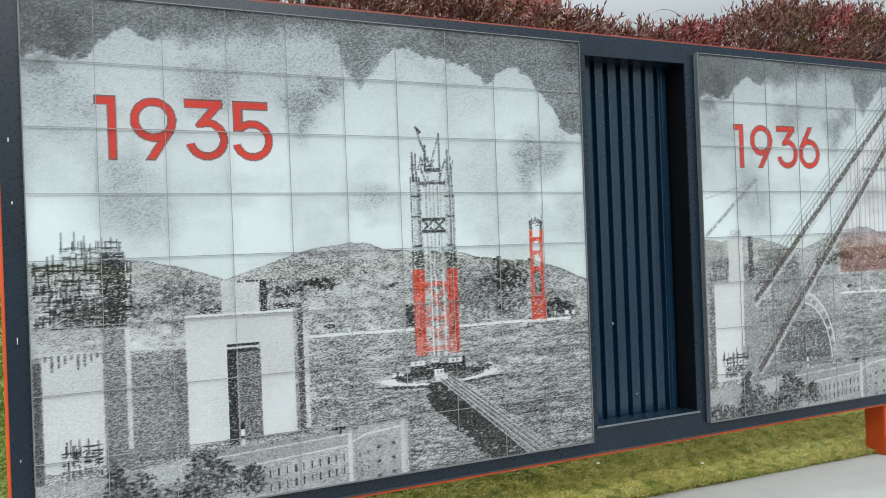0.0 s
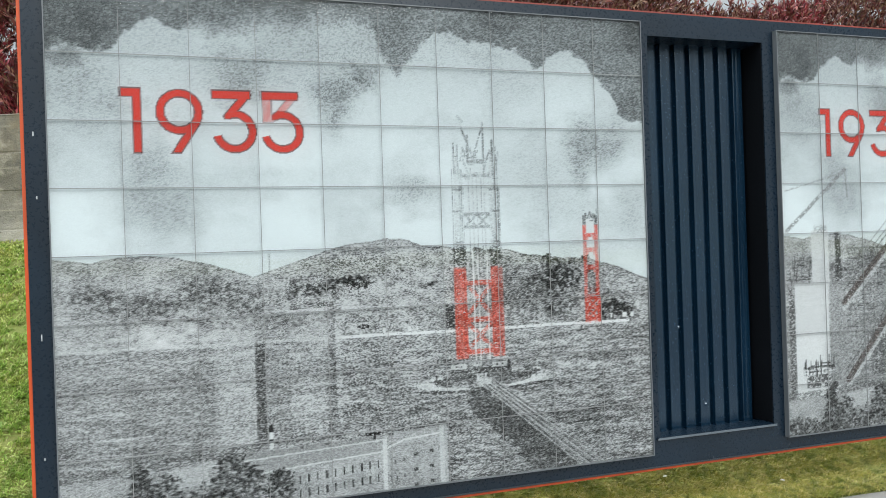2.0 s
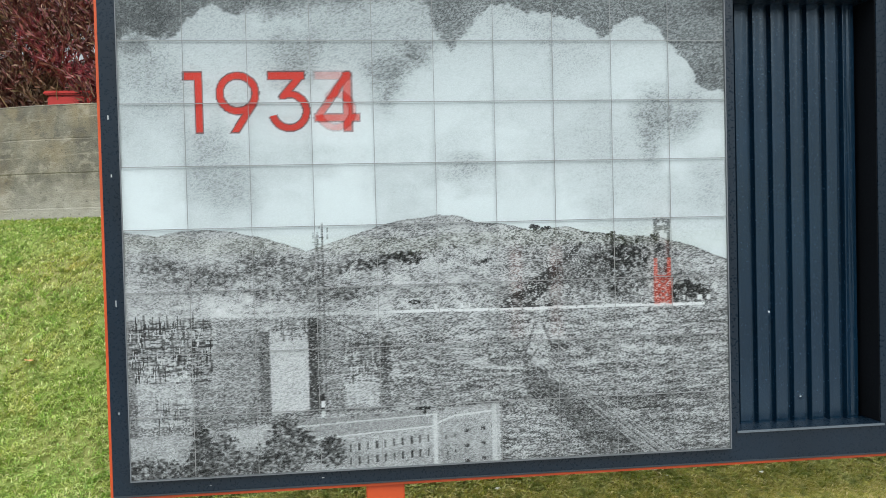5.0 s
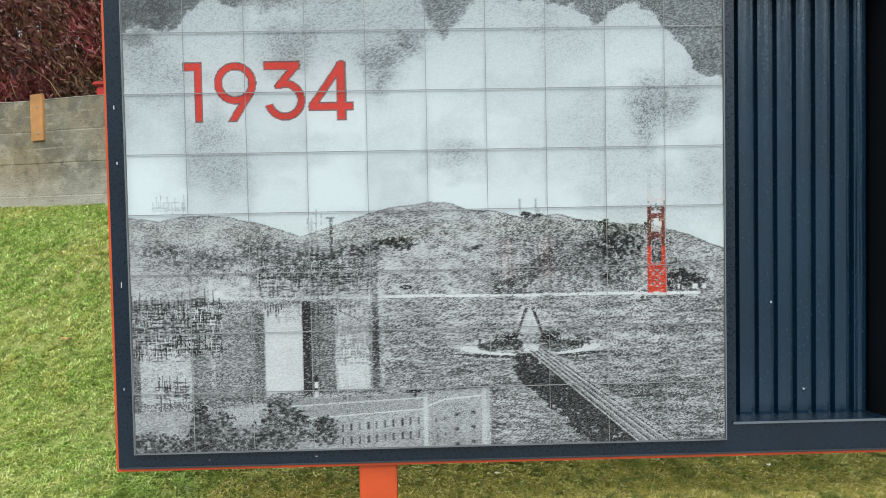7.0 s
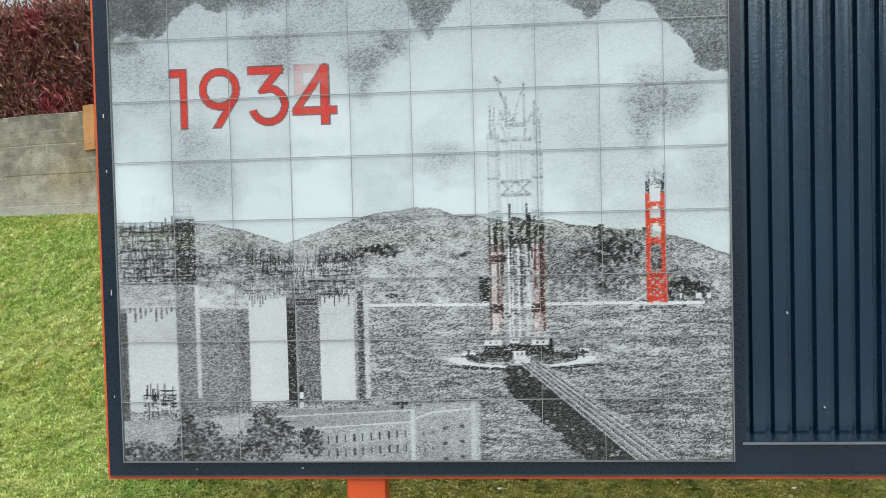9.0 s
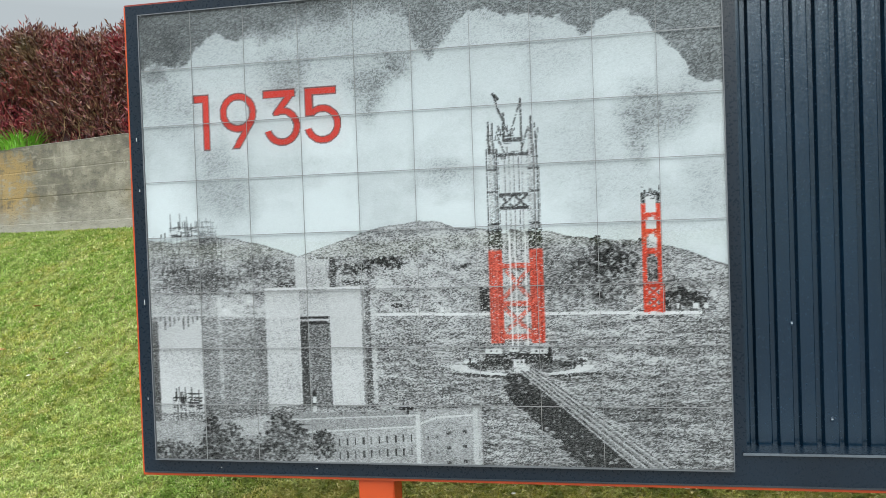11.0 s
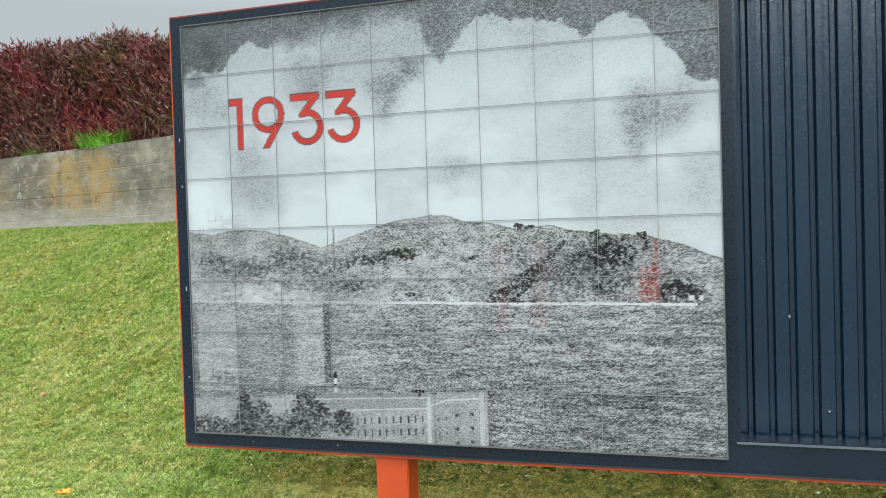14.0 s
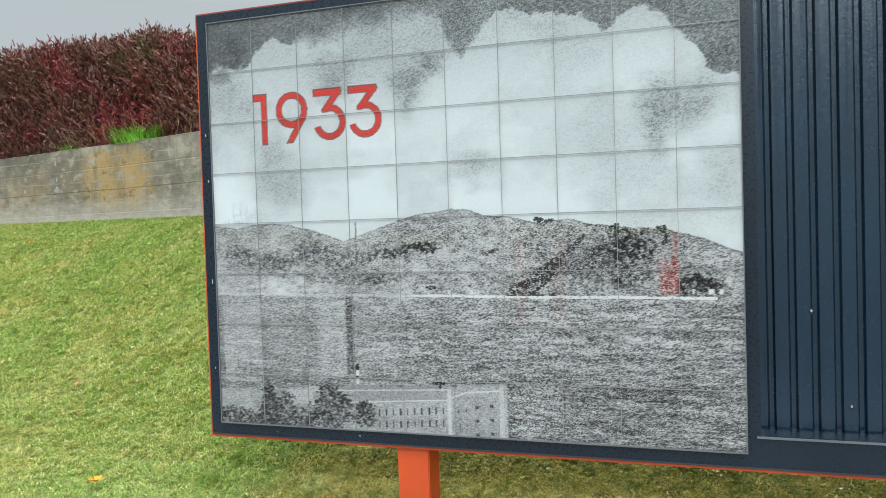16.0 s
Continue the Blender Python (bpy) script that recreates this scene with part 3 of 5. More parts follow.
def pylons(s, img, top, ghost=1.0, lintel=False):
    """The two pale concrete shafts of the anchorage and the dark well between."""
    g = 0.835 + (s.clouds(0.5, 0.8, 4, 87) - 0.5) * 0.07
    s.rect(img, 2.20, 2.85, top, 7.10, g, ghost, 0.012)
    s.rect(img, 3.38, 3.96, top, 7.02, g, ghost, 0.012)
    s.rect(img, 2.84, 3.385, top - 0.1, 7.05, 0.46, ghost * 0.92)
    s.rect(img, 2.84, 2.99, top - 0.1, 7.10, 0.22, ghost * 0.9, rough=0.12)
    s.rect(img, 2.99, 3.015, top + 0.1, 7.05, 0.62, ghost * 0.8)
    s.rect(img, 2.04, 2.20, max(top, 5.5), 7.12, 0.42, ghost * 0.6)
    s.rect(img, 3.96, 3.985, top, 7.0, 0.7, ghost * 0.8)
    s.rect(img, 4.02, 4.12, top - 0.1, 7.0, 0.36, ghost * 0.85, rough=0.15)
    s.rect(img, 4.13, 4.21, max(5.45, top), 6.98, 0.80, ghost * 0.8, 0.02)
    for t in (top + 0.02, top + 0.09):
        s.rect(img, 2.84, 3.36, t, t + 0.03, 0.2, ghost * 0.9)
    if lintel:
        s.rect(img, 2.20, 3.94, 4.95, 5.46, g, ghost, 0.012)
        s.rect(img, 2.78, 3.40, 4.43, 4.97, g - 0.03, ghost, 0.012)
        s.rect(img, 3.42, 3.52, 4.43, 4.95, 0.24, ghost, rough=0.15)
        s.rect(img, 3.04, 3.40, 4.43, 4.46, 0.3, ghost, rough=0.25)
        s.rect(img, 2.20, 3.94, 4.95, 4.98, 0.9, ghost)
        s.rect(img, 2.21, 3.93, 4.985, 5.005, 0.58, ghost * 0.7)
        s.rect(img, 2.84, 3.36, 5.46, 5.50, 0.2, ghost)
        s.rect(img, 2.84, 3.38, 5.50, 5.54, 0.82, ghost)
        s.rect(img, 2.86, 3.34, 5.54, 5.59, 0.22, ghost)
        s.rect(img, 2.36, 2.76, 4.86, 4.93, 0.2, ghost * 0.9, rough=0.4)
        s.rect(img, 3.62, 4.03, 4.84, 4.92, 0.2, ghost * 0.9, rough=0.4)
    else:
        for k in range(14):
            a = (2.22 + k * 0.045) if k < 7 else (3.40 + (k - 7) * 0.08)
            s.rect(img, a, a + 0.018, top - 0.06, top + 0.03 + 0.06 * (k * 5 % 3), 0.25, ghost * 0.85)


def scaffold(s, img, u0, u1, v0, v1, seed, ghost=1.0, dens=1.0):
    """A birdcage of scaffold: levels, uprights, dark knots and bright gaps."""
    area = (u1 - u0) * (v1 - v0)
    s.rect(img, u0, u1, v0 + 0.1, v1, 0.60, ghost * 0.55, 0.03, 0.2)
    s.poles(img, u0, u1, v0, v1, seed, int(150 * area * dens), 0.5, 0.16, ghost, 0.3)
    for k in range(int((v1 - v0) / 0.15)):
        t = v0 + 0.1 + k * 0.15
        s.rect(img, u0 + 0.04 * (k % 3), u1 - 0.05 * (k % 2), t, t + 0.02, 0.15, ghost * 0.9, 0.006, 0.2)
    s.poles(img, u0, u1, v0 + 0.1, v1, seed + 1, int(110 * area * dens), 0.5, 0.84, ghost * 0.9, 0.14)
    rng = np.random.RandomState(seed + 2)
    for k in range(int((u1 - u0) / 0.11)):
        a = u0 + (k + rng.rand()) * 0.11
        s.rect(img, a, a + 0.018, v0 - rng.rand() * 0.16, v0 + 0.15, 0.2, ghost * 0.9, 0.006)


def column(s, img, ghost=1.0, side=1.0):
    """The pale concrete column at the edge, its grey flank and the scaffold at its foot."""
    s.rect(img, 0.0, 0.12, 5.5, 7.6, 0.33, ghost * 0.85, 0.012)
    s.rect(img, 0.12, 0.97, 5.44, 7.75, 0.815, ghost, 0.012)
    s.rect(img, 0.98, 1.30, 5.08, 7.45, 0.50, ghost * 0.8 * side, 0.015)
    s.rect(img, 1.30, 1.37, 5.06, 6.95, 0.82, ghost * 0.85 * side, 0.012)
    s.rect(img, 1.38, 2.05, 5.55, 7.0, 0.47, ghost * 0.45)
    for k in range(9):
        a = 0.16 + k * 0.09
        s.rect(img, a, a + 0.035, 5.42, 5.50 + 0.16 * (k * 7 % 4) / 3, 0.4, ghost * 0.8)
    scaffold(s, img, 0.36, 0.93, 6.78, 7.62, 61, ghost * 0.95, 1.2)
    for a in (0.46, 0.62, 0.78):
        s.rect(img, a, a + 0.035, 7.0, 7.55, 0.85, ghost * 0.9)


def pictures(nu, nv):
    """Six stages of the changing picture: 1933, three of 1934, two of 1935."""
    s = Sheet(nu, nv, 4)
    base = landscape(s)
    out = []

    def finish(p, text):
        out.append(s.tiles(year(s, s.screen(foreground(s, p)), text)))

    scarp = np.clip(s.stroke(6.15, 5.40, 6.95, 4.86, 0.20) + s.stroke(6.5, 5.36, 6.9, 5.05, 0.12) + s.stroke(6.05, 5.42, 6.9, 5.42, 0.07), 0, 1) * (s.clouds(0.08, 0.07, 2, 52) > 0.34)
    scarp = np.maximum(scarp, s.stroke(6.95, 4.86, 7.42, 4.40, 0.07) * 0.75)
    shore = (s.v < 5.44)
    # 1933
    p = base.copy()
    s.put(p, scarp * shore * (s.dash > 0.18), 0.22, 0.75)
    s.rect(p, 2.25, 2.85, 5.5, 7.0, 0.80, 0.38, 0.08)
    s.rect(p, 2.84, 3.0, 5.45, 6.95, 0.26, 0.5, 0.03, 0.2)
    s.rect(p, 3.02, 4.0, 5.5, 6.95, 0.78, 0.22, 0.06)
    s.rect(p, 0.5, 1.3, 6.72, 6.745, 0.85, 0.7, 0.012)
    s.rect(p, 3.10, 3.125, 4.05, 4.8, 0.3, 0.6)
    s.rect(p, 8.68, 9.0, 4.85, 5.42, (0.66, 0.20, 0.16), 0.65, 0.04, 0.45)
    s.rect(p, 8.9, 8.98, 4.4, 5.4, (0.70, 0.22, 0.17), 0.45, 0.03, 0.4)
    for a, b in ((6.2, 6.42), (6.88, 7.1)):
        s.rect(p, a, b, 4.4, 5.95, (0.75, 0.30, 0.22), 0.10, 0.05, 0.4)
    s.line(p, 5.55, 6.3, 6.4, 6.2, 0.03, 0.8, 0.5)
    finish(p, "1933")
    # 1934, the piers begun
    p = base.copy()
    s.put(p, scarp * shore * (s.dash > 0.18), 0.22, 0.7)
    far_tower(s, p, 4.03, 4.68)
    island(s, p, 0.9, False)
    causeway(s, p, 0.95)
    s.put(p, s.blob(6.68, 5.98, 0.2, 0.3, 0.5), 0.84, 0.8)
    for a, b in ((6.62, 6.44), (6.74, 6.92)):
        s.line(p, a, 5.70, b, 6.2, 0.045, 0.15, 1.0, 0.2)
    for a in (6.24, 6.88):
        s.rect(p, a, a + 0.22, 6.10, 6.24, 0.17, 1.0, 0.02, 0.25)
    for a, b in ((6.22, 6.42), (6.88, 7.1)):
        s.rect(p, a, b, 4.5, 5.2, (0.72, 0.27, 0.2), 0.16, 0.06, 0.5)
    s.rect(p, 2.22, 2.85, 5.68, 7.06, 0.80, 0.9, 0.02)
    s.rect(p, 2.84, 3.05, 5.5, 7.08, 0.24, 0.9, 0.01, 0.12)
    s.rect(p, 2.05, 2.22, 5.7, 7.06, 0.36, 0.8, 0.02)
    s.rect(p, 3.05, 3.4, 5.5, 7.0, 0.48, 0.5, 0.03)
    s.rect(p, 3.42, 3.98, 6.45, 7.0, 0.80, 0.8, 0.03)
    scaffold(s, p, 2.25, 2.85, 5.55, 5.85, 71, 0.7, 0.8)
    scaffold(s, p, 3.4, 4.2, 5.9, 6.6, 72, 0.9)
    s.rect(p, 4.0, 4.2, 5.9, 6.6, 0.2, 0.7, 0.02, 0.3)
    s.rect(p, 4.02, 4.15, 6.4, 7.0, 0.36, 0.7, 0.02, 0.2)
    s.rect(p, 3.105, 3.125, 3.95, 7.05, 0.28, 0.9)
    s.rect(p, 3.03, 3.05, 4.1, 6.9, 0.34, 0.8)
    s.poles(p, 2.95, 3.2, 4.0, 5.5, 73, 40, 0.4, 0.25, 0.8, 0.12)
    s.line(p, 3.12, 5.5, 3.85, 5.85, 0.022, 0.2)
    s.poles(p, 1.9, 2.9, 4.5, 5.3, 74, 50, 0.8, 0.3, 0.6, 0.22)
    column(s, p, 0.55, 0.4)
    scaffold(s, p, 0.02, 1.32, 5.48, 6.45, 75, 0.95)
    finish(p, "1934")
    # 1934, the shafts and the first steel
    p = base.copy()
    far_tower(s, p, 3.42, 3.72)
    s.rect(p, 8.70, 8.99, 3.55, 4.5, 0.75, 0.25, rough=0.4)
    s.rect(p, 6.03, 6.2, 5.0, 5.42, 0.2, 0.9, 0.02, 0.25)
    island(s, p)
    rising(s, p)
    causeway(s, p)
    pylons(s, p, 5.6)
    scaffold(s, p, 2.1, 4.05, 4.68, 5.42, 81, 1.0)
    for a in (2.75, 2.4, 3.2, 3.7):
        s.rect(p, a, a + 0.25, 4.72, 5.1, 0.2, 0.5, 0.03, 0.35)
    s.rect(p, 3.335, 3.385, 4.10, 4.68, 0.2, 1.0, 0.006, 0.15)
    s.rect(p, 3.28, 3.43, 4.09, 4.115, 0.2)
    s.rect(p, 4.02, 4.12, 4.6, 7.0, 0.34, 0.8, 0.01, 0.2)
    column(s, p, 0.7, 0.6)
    scaffold(s, p, 0.0, 1.5, 5.4, 6.4, 82, 1.0, 1.1)
    scaffold(s, p, 0.4, 0.96, 3.78, 4.0, 83, 0.6, 0.8)
    finish(p, "1934")
    # 1934, the steel goes on
    p = base.copy()
    far_tower(s, p, 3.55, 3.74)
    s.rect(p, 6.03, 6.2, 5.0, 5.42, 0.2, 0.9, 0.02, 0.25)
    island(s, p)
    near_tower(s, p, 2.4, 9, 0.26)
    rising(s, p, 0.95)
    s.rect(p, 6.2, 6.42, 4.5, 5.9, (0.80, 0.42, 0.34), 0.25, 0.02, 0.5)
    s.rect(p, 6.9, 7.1, 4.5, 5.9, (0.80, 0.35, 0.28), 0.35, 0.02, 0.5)
    causeway(s, p)
    pylons(s, p, 5.3)
    scaffold(s, p, 2.15, 4.05, 4.6, 5.25, 91, 0.7)
    column(s, p)
    scaffold(s, p, 0.03, 1.35, 4.05, 5.02, 92, 1.0, 1.1)
    s.rect(p, 0.98, 1.33, 3.95, 5.05, 0.2, 0.6, 0.02, 0.3)
    finish(p, "1934")
    # 1935, red steel
    p = base.copy()
    far_tower(s, p, 3.55, 3.72)
    s.rect(p, 6.03, 6.2, 5.0, 5.42, 0.2, 0.8, 0.02, 0.25)
    island(s, p)
    near_tower(s, p, 2.3, 4.39)
    causeway(s, p)
    pylons(s, p, 4.95, 1.0, True)
    column(s, p)
    scaffold(s, p, 0.04, 1.42, 4.05, 5.02, 93, 1.0, 1.1)
    scaffold(s, p, 0.42, 1.3, 3.72, 4.05, 94, 0.7, 0.8)
    s.rect(p, 0.98, 1.33, 3.90, 5.05, 0.19, 0.75, 0.02, 0.2)
    s.rect(p, 0.36, 0.95, 4.6, 4.98, 0.2, 0.5, 0.02, 0.3)
    finish(p, "1935")
    # 1935, thinning towards the first picture
    p = base.copy()
    far_tower(s, p, 3.55, 3.72)
    s.rect(p, 6.03, 6.2, 5.0, 5.42, 0.2, 0.8, 0.02, 0.25)
    island(s, p, 0.7)
    near_tower(s, p, 2.3, 9, 0.52)
    near_tower(s, p, 3.9, 4.42, 0.62)
    causeway(s, p, 0.8)
    pylons(s, p, 4.95, 0.5, True)
    s.poles(p, 0.9, 1.5, 3.8, 5.0, 95, 40, 0.7, 0.3, 0.5, 0.25)
    column(s, p, 0.28, 0.5)
    finish(p, "1935")
    return out


def bridge_picture(nu, nv):
    """The second mural: catwalks for the cables, a steel arch, the half-built deck, 1936."""
    s = Sheet(nu, nv, 9)
    p = landscape(s)
    s.rect(p, 0.0, 0.6, 4.15, 5.3, 0.62, 0.6, 0.03)
    s.poles(p, 0.08, 0.75, 4.45, 5.05, 71, 46, 0.5, 0.3, 0.8, 0.25)
    s.rect(p, 0.25, 1.10, 5.0, 7.7, 0.84, 0.95, 0.012)
    s.rect(p, 0.70, 1.14, 3.95, 5.1, 0.82, 0.9, 0.012)
    s.rect(p, 0.78, 1.1, 3.85, 4.0, 0.6, 0.6, 0.02, 0.4)
    s.rect(p, 1.30, 1.44, 4.0, 5.05, 0.32, 0.9, 0.01, 0.15)
    s.rect(p, 1.14, 1.55, 5.0, 7.3, 0.60, 0.85, 0.015)
    s.rect(p, 0.1, 0.24, 5.1, 7.6, 0.35, 0.7, 0.02, 0.35)
    # the trussed deck on its pier, the arch below
    for t in (4.32, 4.52):
        s.rect(p, 1.6, 3.0, t, t + 0.025, 0.4, 0.8)
    for k in range(14):
        s.line(p, 1.6 + k * 0.1, 4.33, 1.7 + k * 0.1, 4.53, 0.02, 0.42, 0.8)
    s.rect(p, 1.6, 3.0, 4.56, 5.9, 0.50, 0.55, 0.05, 0.2)
    s.rect(p, 2.9, 3.45, 4.4, 5.2, 0.76, 0.75, 0.04)
    s.rect(p, 3.5, 4.3, 5.0, 7.0, 0.66, 0.55, 0.05)
    s.rect(p, 2.5, 2.9, 4.9, 6.8, 0.60, 0.5, 0.03)
    s.rect(p, 2.2, 3.9, 6.0, 6.95, 0.34, 0.75, 0.08, 0.18)
    arch = np.hypot((s.u - 2.95) / 1.1, (s.v - 7.1) / 1.75)
    for r, w in ((1.0, 0.02), (0.86, 0.016)):
        s.put(p, ((abs(arch - r) < w) & (s.u > 3.0) & (s.v < 6.95)).astype(float), 0.86, 0.9)
    for k in range(16):
        a, b = math.radians(4 + k * 5), math.radians(4 + k * 5 + (7 if k % 2 else -3))
        s.line(p, 2.95 + 1.1 * math.cos(a), 7.1 - 1.75 * math.sin(a), 2.95 + 0.95 * math.cos(b), 7.1 - 1.5 * math.sin(b), 0.022, 0.86, 0.9)
    s.poles(p, 1.6, 3.4, 5.3, 6.9, 75, 120, 0.6, 0.74, 0.5, 0.3)
    s.poles(p, 1.6, 3.0, 4.6, 6.2, 76, 80, 0.5, 0.3, 0.6, 0.2)
    # far shore seen through red steel and hangers
    s.rect(p, 4.3, 10.0, 4.35, 4.95, (0.50, 0.30, 0.27), 0.65, 0.05, 0.12)
    s.rect(p, 4.3, 10.0, 4.05, 4.35, (0.68, 0.42, 0.37), 0.35, 0.05, 0.35)
    for k in range(34):
        a = 4.6 + k * 0.16
        s.rect(p, a, a + 0.022, max(0.4, 6.5 - a * 0.85), 4.4, (0.70, 0.42, 0.37), 0.6)
    # crane boom
    s.line(p, 0.1, 3.95, 1.62, 2.72, 0.075, 0.55, 0.75, 0.15)
    s.line(p, 0.1, 3.15, 1.55, 2.80, 0.03, 0.6, 0.6, 0.2)
    s.line(p, 1.62, 2.72, 1.66, 3.3, 0.025, 0.5, 0.7)
    # two catwalks with their ropes and hangers
    for (a, b), (c, d) in (((1.5, 5.42), (6.6, 0.62)), ((1.55, 7.0), (6.9, 1.05))):
        s.line(p, a, b + 0.13, c, d + 0.13, 0.12, 0.78, 0.8, 0.2)
        s.line(p, a, b, c, d, 0.13, (0.36, 0.33, 0.32), 0.88, 0.08)
        for off, tone in ((-0.24, 0.40), (-0.36, 0.5), (-0.52, 0.6)):
            s.line(p, a, b + off, c, d + off, 0.022, tone, 0.8)
        for k in range(40):
            t = k / 39
            x, y = a + (c - a) * t, b + (d - b) * t
            s.line(p, x, y - 0.02, x, y - 0.27, 0.018, 0.36, 0.7)
    s.rect(p, 5.2, 6.2, 2.42, 2.5, 0.4, 0.6, 0.01, 0.3)
    scaffold(s, p, 0.42, 1.2, 6.58, 6.85, 77, 0.9, 1.0)
    s.rect(p, 0.5, 1.1, 6.85, 7.1, 0.24, 0.7, 0.03, 0.3)
    s.line(p, 0.45, 7.85, 1.2, 7.08, 0.15, 0.27, 0.95, 0.1)
    s.line(p, 0.6, 7.85, 1.32, 7.12, 0.06, 0.85)
    p = foreground(s, p)
    s.calm = s.calm * 0.6
    p = s.screen(p)
    return [s.tiles(year(s, p, "1936", 1.0, 1.5))]


def print_mesh(name, nu, nv, stages, material):
    """A grid of points that carries the printed inks."""
    w, h = COLS * TILE, ROWS_T * TILE
    x, z = np.meshgrid(np.linspace(0, w, nu), np.linspace(0, -h, nv))
    co = np.stack((x, np.zeros_like(x), z), -1).reshape(-1, 3)
    i = np.arange(nu * nv).reshape(nv, nu)
    quads = np.stack((i[1:, :-1], i[1:, 1:], i[:-1, 1:], i[:-1, :-1]), -1).reshape(-1, 4)
    me = bpy.data.meshes.new(name)
    me.vertices.add(len(co))
    me.vertices.foreach_set("co", co.ravel())
    me.loops.add(quads.size)
    me.loops.foreach_set("vertex_index", quads.ravel().astype(np.int32))
    me.polygons.add(len(quads))
    me.polygons.foreach_set("loop_start", np.arange(0, quads.size, 4, dtype=np.int32))
    me.update()
    for k, img in enumerate(stages):
        a = me.attributes.new("stage_%d" % k, "FLOAT_COLOR", "POINT")
        rgba = np.ones((nv, nu, 4), np.float32)
        rgba[:, :, :3] = np.clip(img, 0.12, 0.97)
        a.data.foreach_set("color", rgba.ravel())
    me.materials.append(material)
    return me


def print_material(name, stages):
    """Inks in strips behind the lenses: the strip's place under its lens picks the stage, and short
    dashes of ink, one lens wide, make up the tone."""
    m, nt, b = nodes_of(name)
    inks = []
    for k in range(stages):
        a = nt.nodes.new("ShaderNodeAttribute")
        a.attribute_name = "stage_%d" % k
        inks.append(a.outputs["Color"])
    co = nt.nodes.new("ShaderNodeTexCoord")
    sep = nt.nodes.new("ShaderNodeSeparateXYZ")
    nt.links.new(co.outputs["Object"], sep.inputs[0])
    place = math_node(nt, "MULTIPLY_ADD", sep.outputs[0], 0.42 - 1 / PITCH, 400.5 - 0.155 + 0.42 * LEFT)
    phase = math_node(nt, "FRACT", place)
    col = inks[0]
    if stages > 1:
        for k, (lo, hi) in enumerate(((0.16, 0.38), (0.425, 0.515), (0.58, 0.65), (0.685, 0.80), (0.89, 0.94), (0.965, 1.0))):
            r = nt.nodes.new("ShaderNodeMapRange")
            r.interpolation_type = "SMOOTHSTEP"
            r.inputs[1].default_value, r.inputs[2].default_value = lo, hi
            nt.links.new(phase, r.inputs[0])
            col = mix(nt, r.outputs[0], col, inks[(k + 1) % stages])
    # dashes one to three lenses long, shifted from row to row
    row = math_node(nt, "FLOOR", math_node(nt, "MULTIPLY", sep.outputs[2], 1 / 0.0030))
    start = nt.nodes.new("ShaderNodeTexWhiteNoise")
    start.noise_dimensions = "1D"
    nt.links.new(row, start.inputs["W"])
    long = math_node(nt, "MULTIPLY_ADD", start.outputs["Value"], 0.7, 0.7)
    along = math_node(nt, "ADD", math_node(nt, "DIVIDE", math_node(nt, "FLOOR", place), long), math_node(nt, "MULTIPLY", start.outputs["Value"], 57.0))
    cell = nt.nodes.new("ShaderNodeCombineXYZ")
    nt.links.new(math_node(nt, "FLOOR", along), cell.inputs[0])
    nt.links.new(row, cell.inputs[1])
    white = nt.nodes.new("ShaderNodeTexWhiteNoise")
    white.noise_dimensions = "2D"
    nt.links.new(cell.outputs[0], white.inputs["Vector"])
    bw = nt.nodes.new("ShaderNodeRGBToBW")
    nt.links.new(col, bw.inputs[0])
    tone = bw.outputs[0]
    room = math_node(nt, "MULTIPLY", tone, math_node(nt, "SUBTRACT", 0.97, tone))
    room = math_node(nt, "MULTIPLY", math_node(nt, "POWER", math_node(nt, "MAXIMUM", math_node(nt, "MULTIPLY", room, 4.0), 0.001), 1.5), HALFTONE)
    shift = math_node(nt, "MULTIPLY", math_node(nt, "SUBTRACT", white.outputs["Value"], 0.5), room)
    rgb = nt.nodes.new("ShaderNodeSeparateColor")
    nt.links.new(col, rgb.inputs[0])
    plain = nt.nodes.new("ShaderNodeMapRange")
    plain.inputs[1].default_value, plain.inputs[2].default_value = 0.1, 0.5
    plain.inputs[3].default_value, plain.inputs[4].default_value = 1.0, 0.25
    nt.links.new(math_node(nt, "SUBTRACT", rgb.outputs[0], rgb.outputs[1]), plain.inputs[0])
    shift = math_node(nt, "MULTIPLY", shift, plain.outputs[0])
    # a finer screen for the sky than for land and water
    screen = nt.nodes.new("ShaderNodeMapRange")
    screen.inputs[1].default_value, screen.inputs[2].default_value = -4.2 * TILE, -3.9 * TILE
    screen.inputs[3].default_value, screen.inputs[4].default_value = 1.0, 0.55
    nt.links.new(sep.outputs[2], screen.inputs[0])
    shift = math_node(nt, "MULTIPLY", shift, screen.outputs[0])
    add = nt.nodes.new("ShaderNodeMix")
    add.data_type, add.blend_type, add.clamp_result = "RGBA", "ADD", True
    add.inputs[0].default_value = 1.0
    nt.links.new(col, add.inputs[6])
    grey = nt.nodes.new("ShaderNodeCombineColor")
    for k in range(3):
        nt.links.new(shift, grey.inputs[k])
    nt.links.new(grey.outputs[0], add.inputs[7])
    gam = nt.nodes.new("ShaderNodeGamma")
    gam.inputs[1].default_value = 2.2
    nt.links.new(add.outputs[2], gam.inputs[0])
    nt.links.new(mix(nt, 1.0, gam.outputs[0], PAPER, "MULTIPLY"), b.inputs["Base Color"])
    b.inputs["Roughness"].default_value = 0.8
    b.inputs["Specular IOR Level"].default_value = 0.0
    return m


HALFTONE = 0.27
PAPER = (0.735, 0.755, 0.765)   # the white of the printed sheet


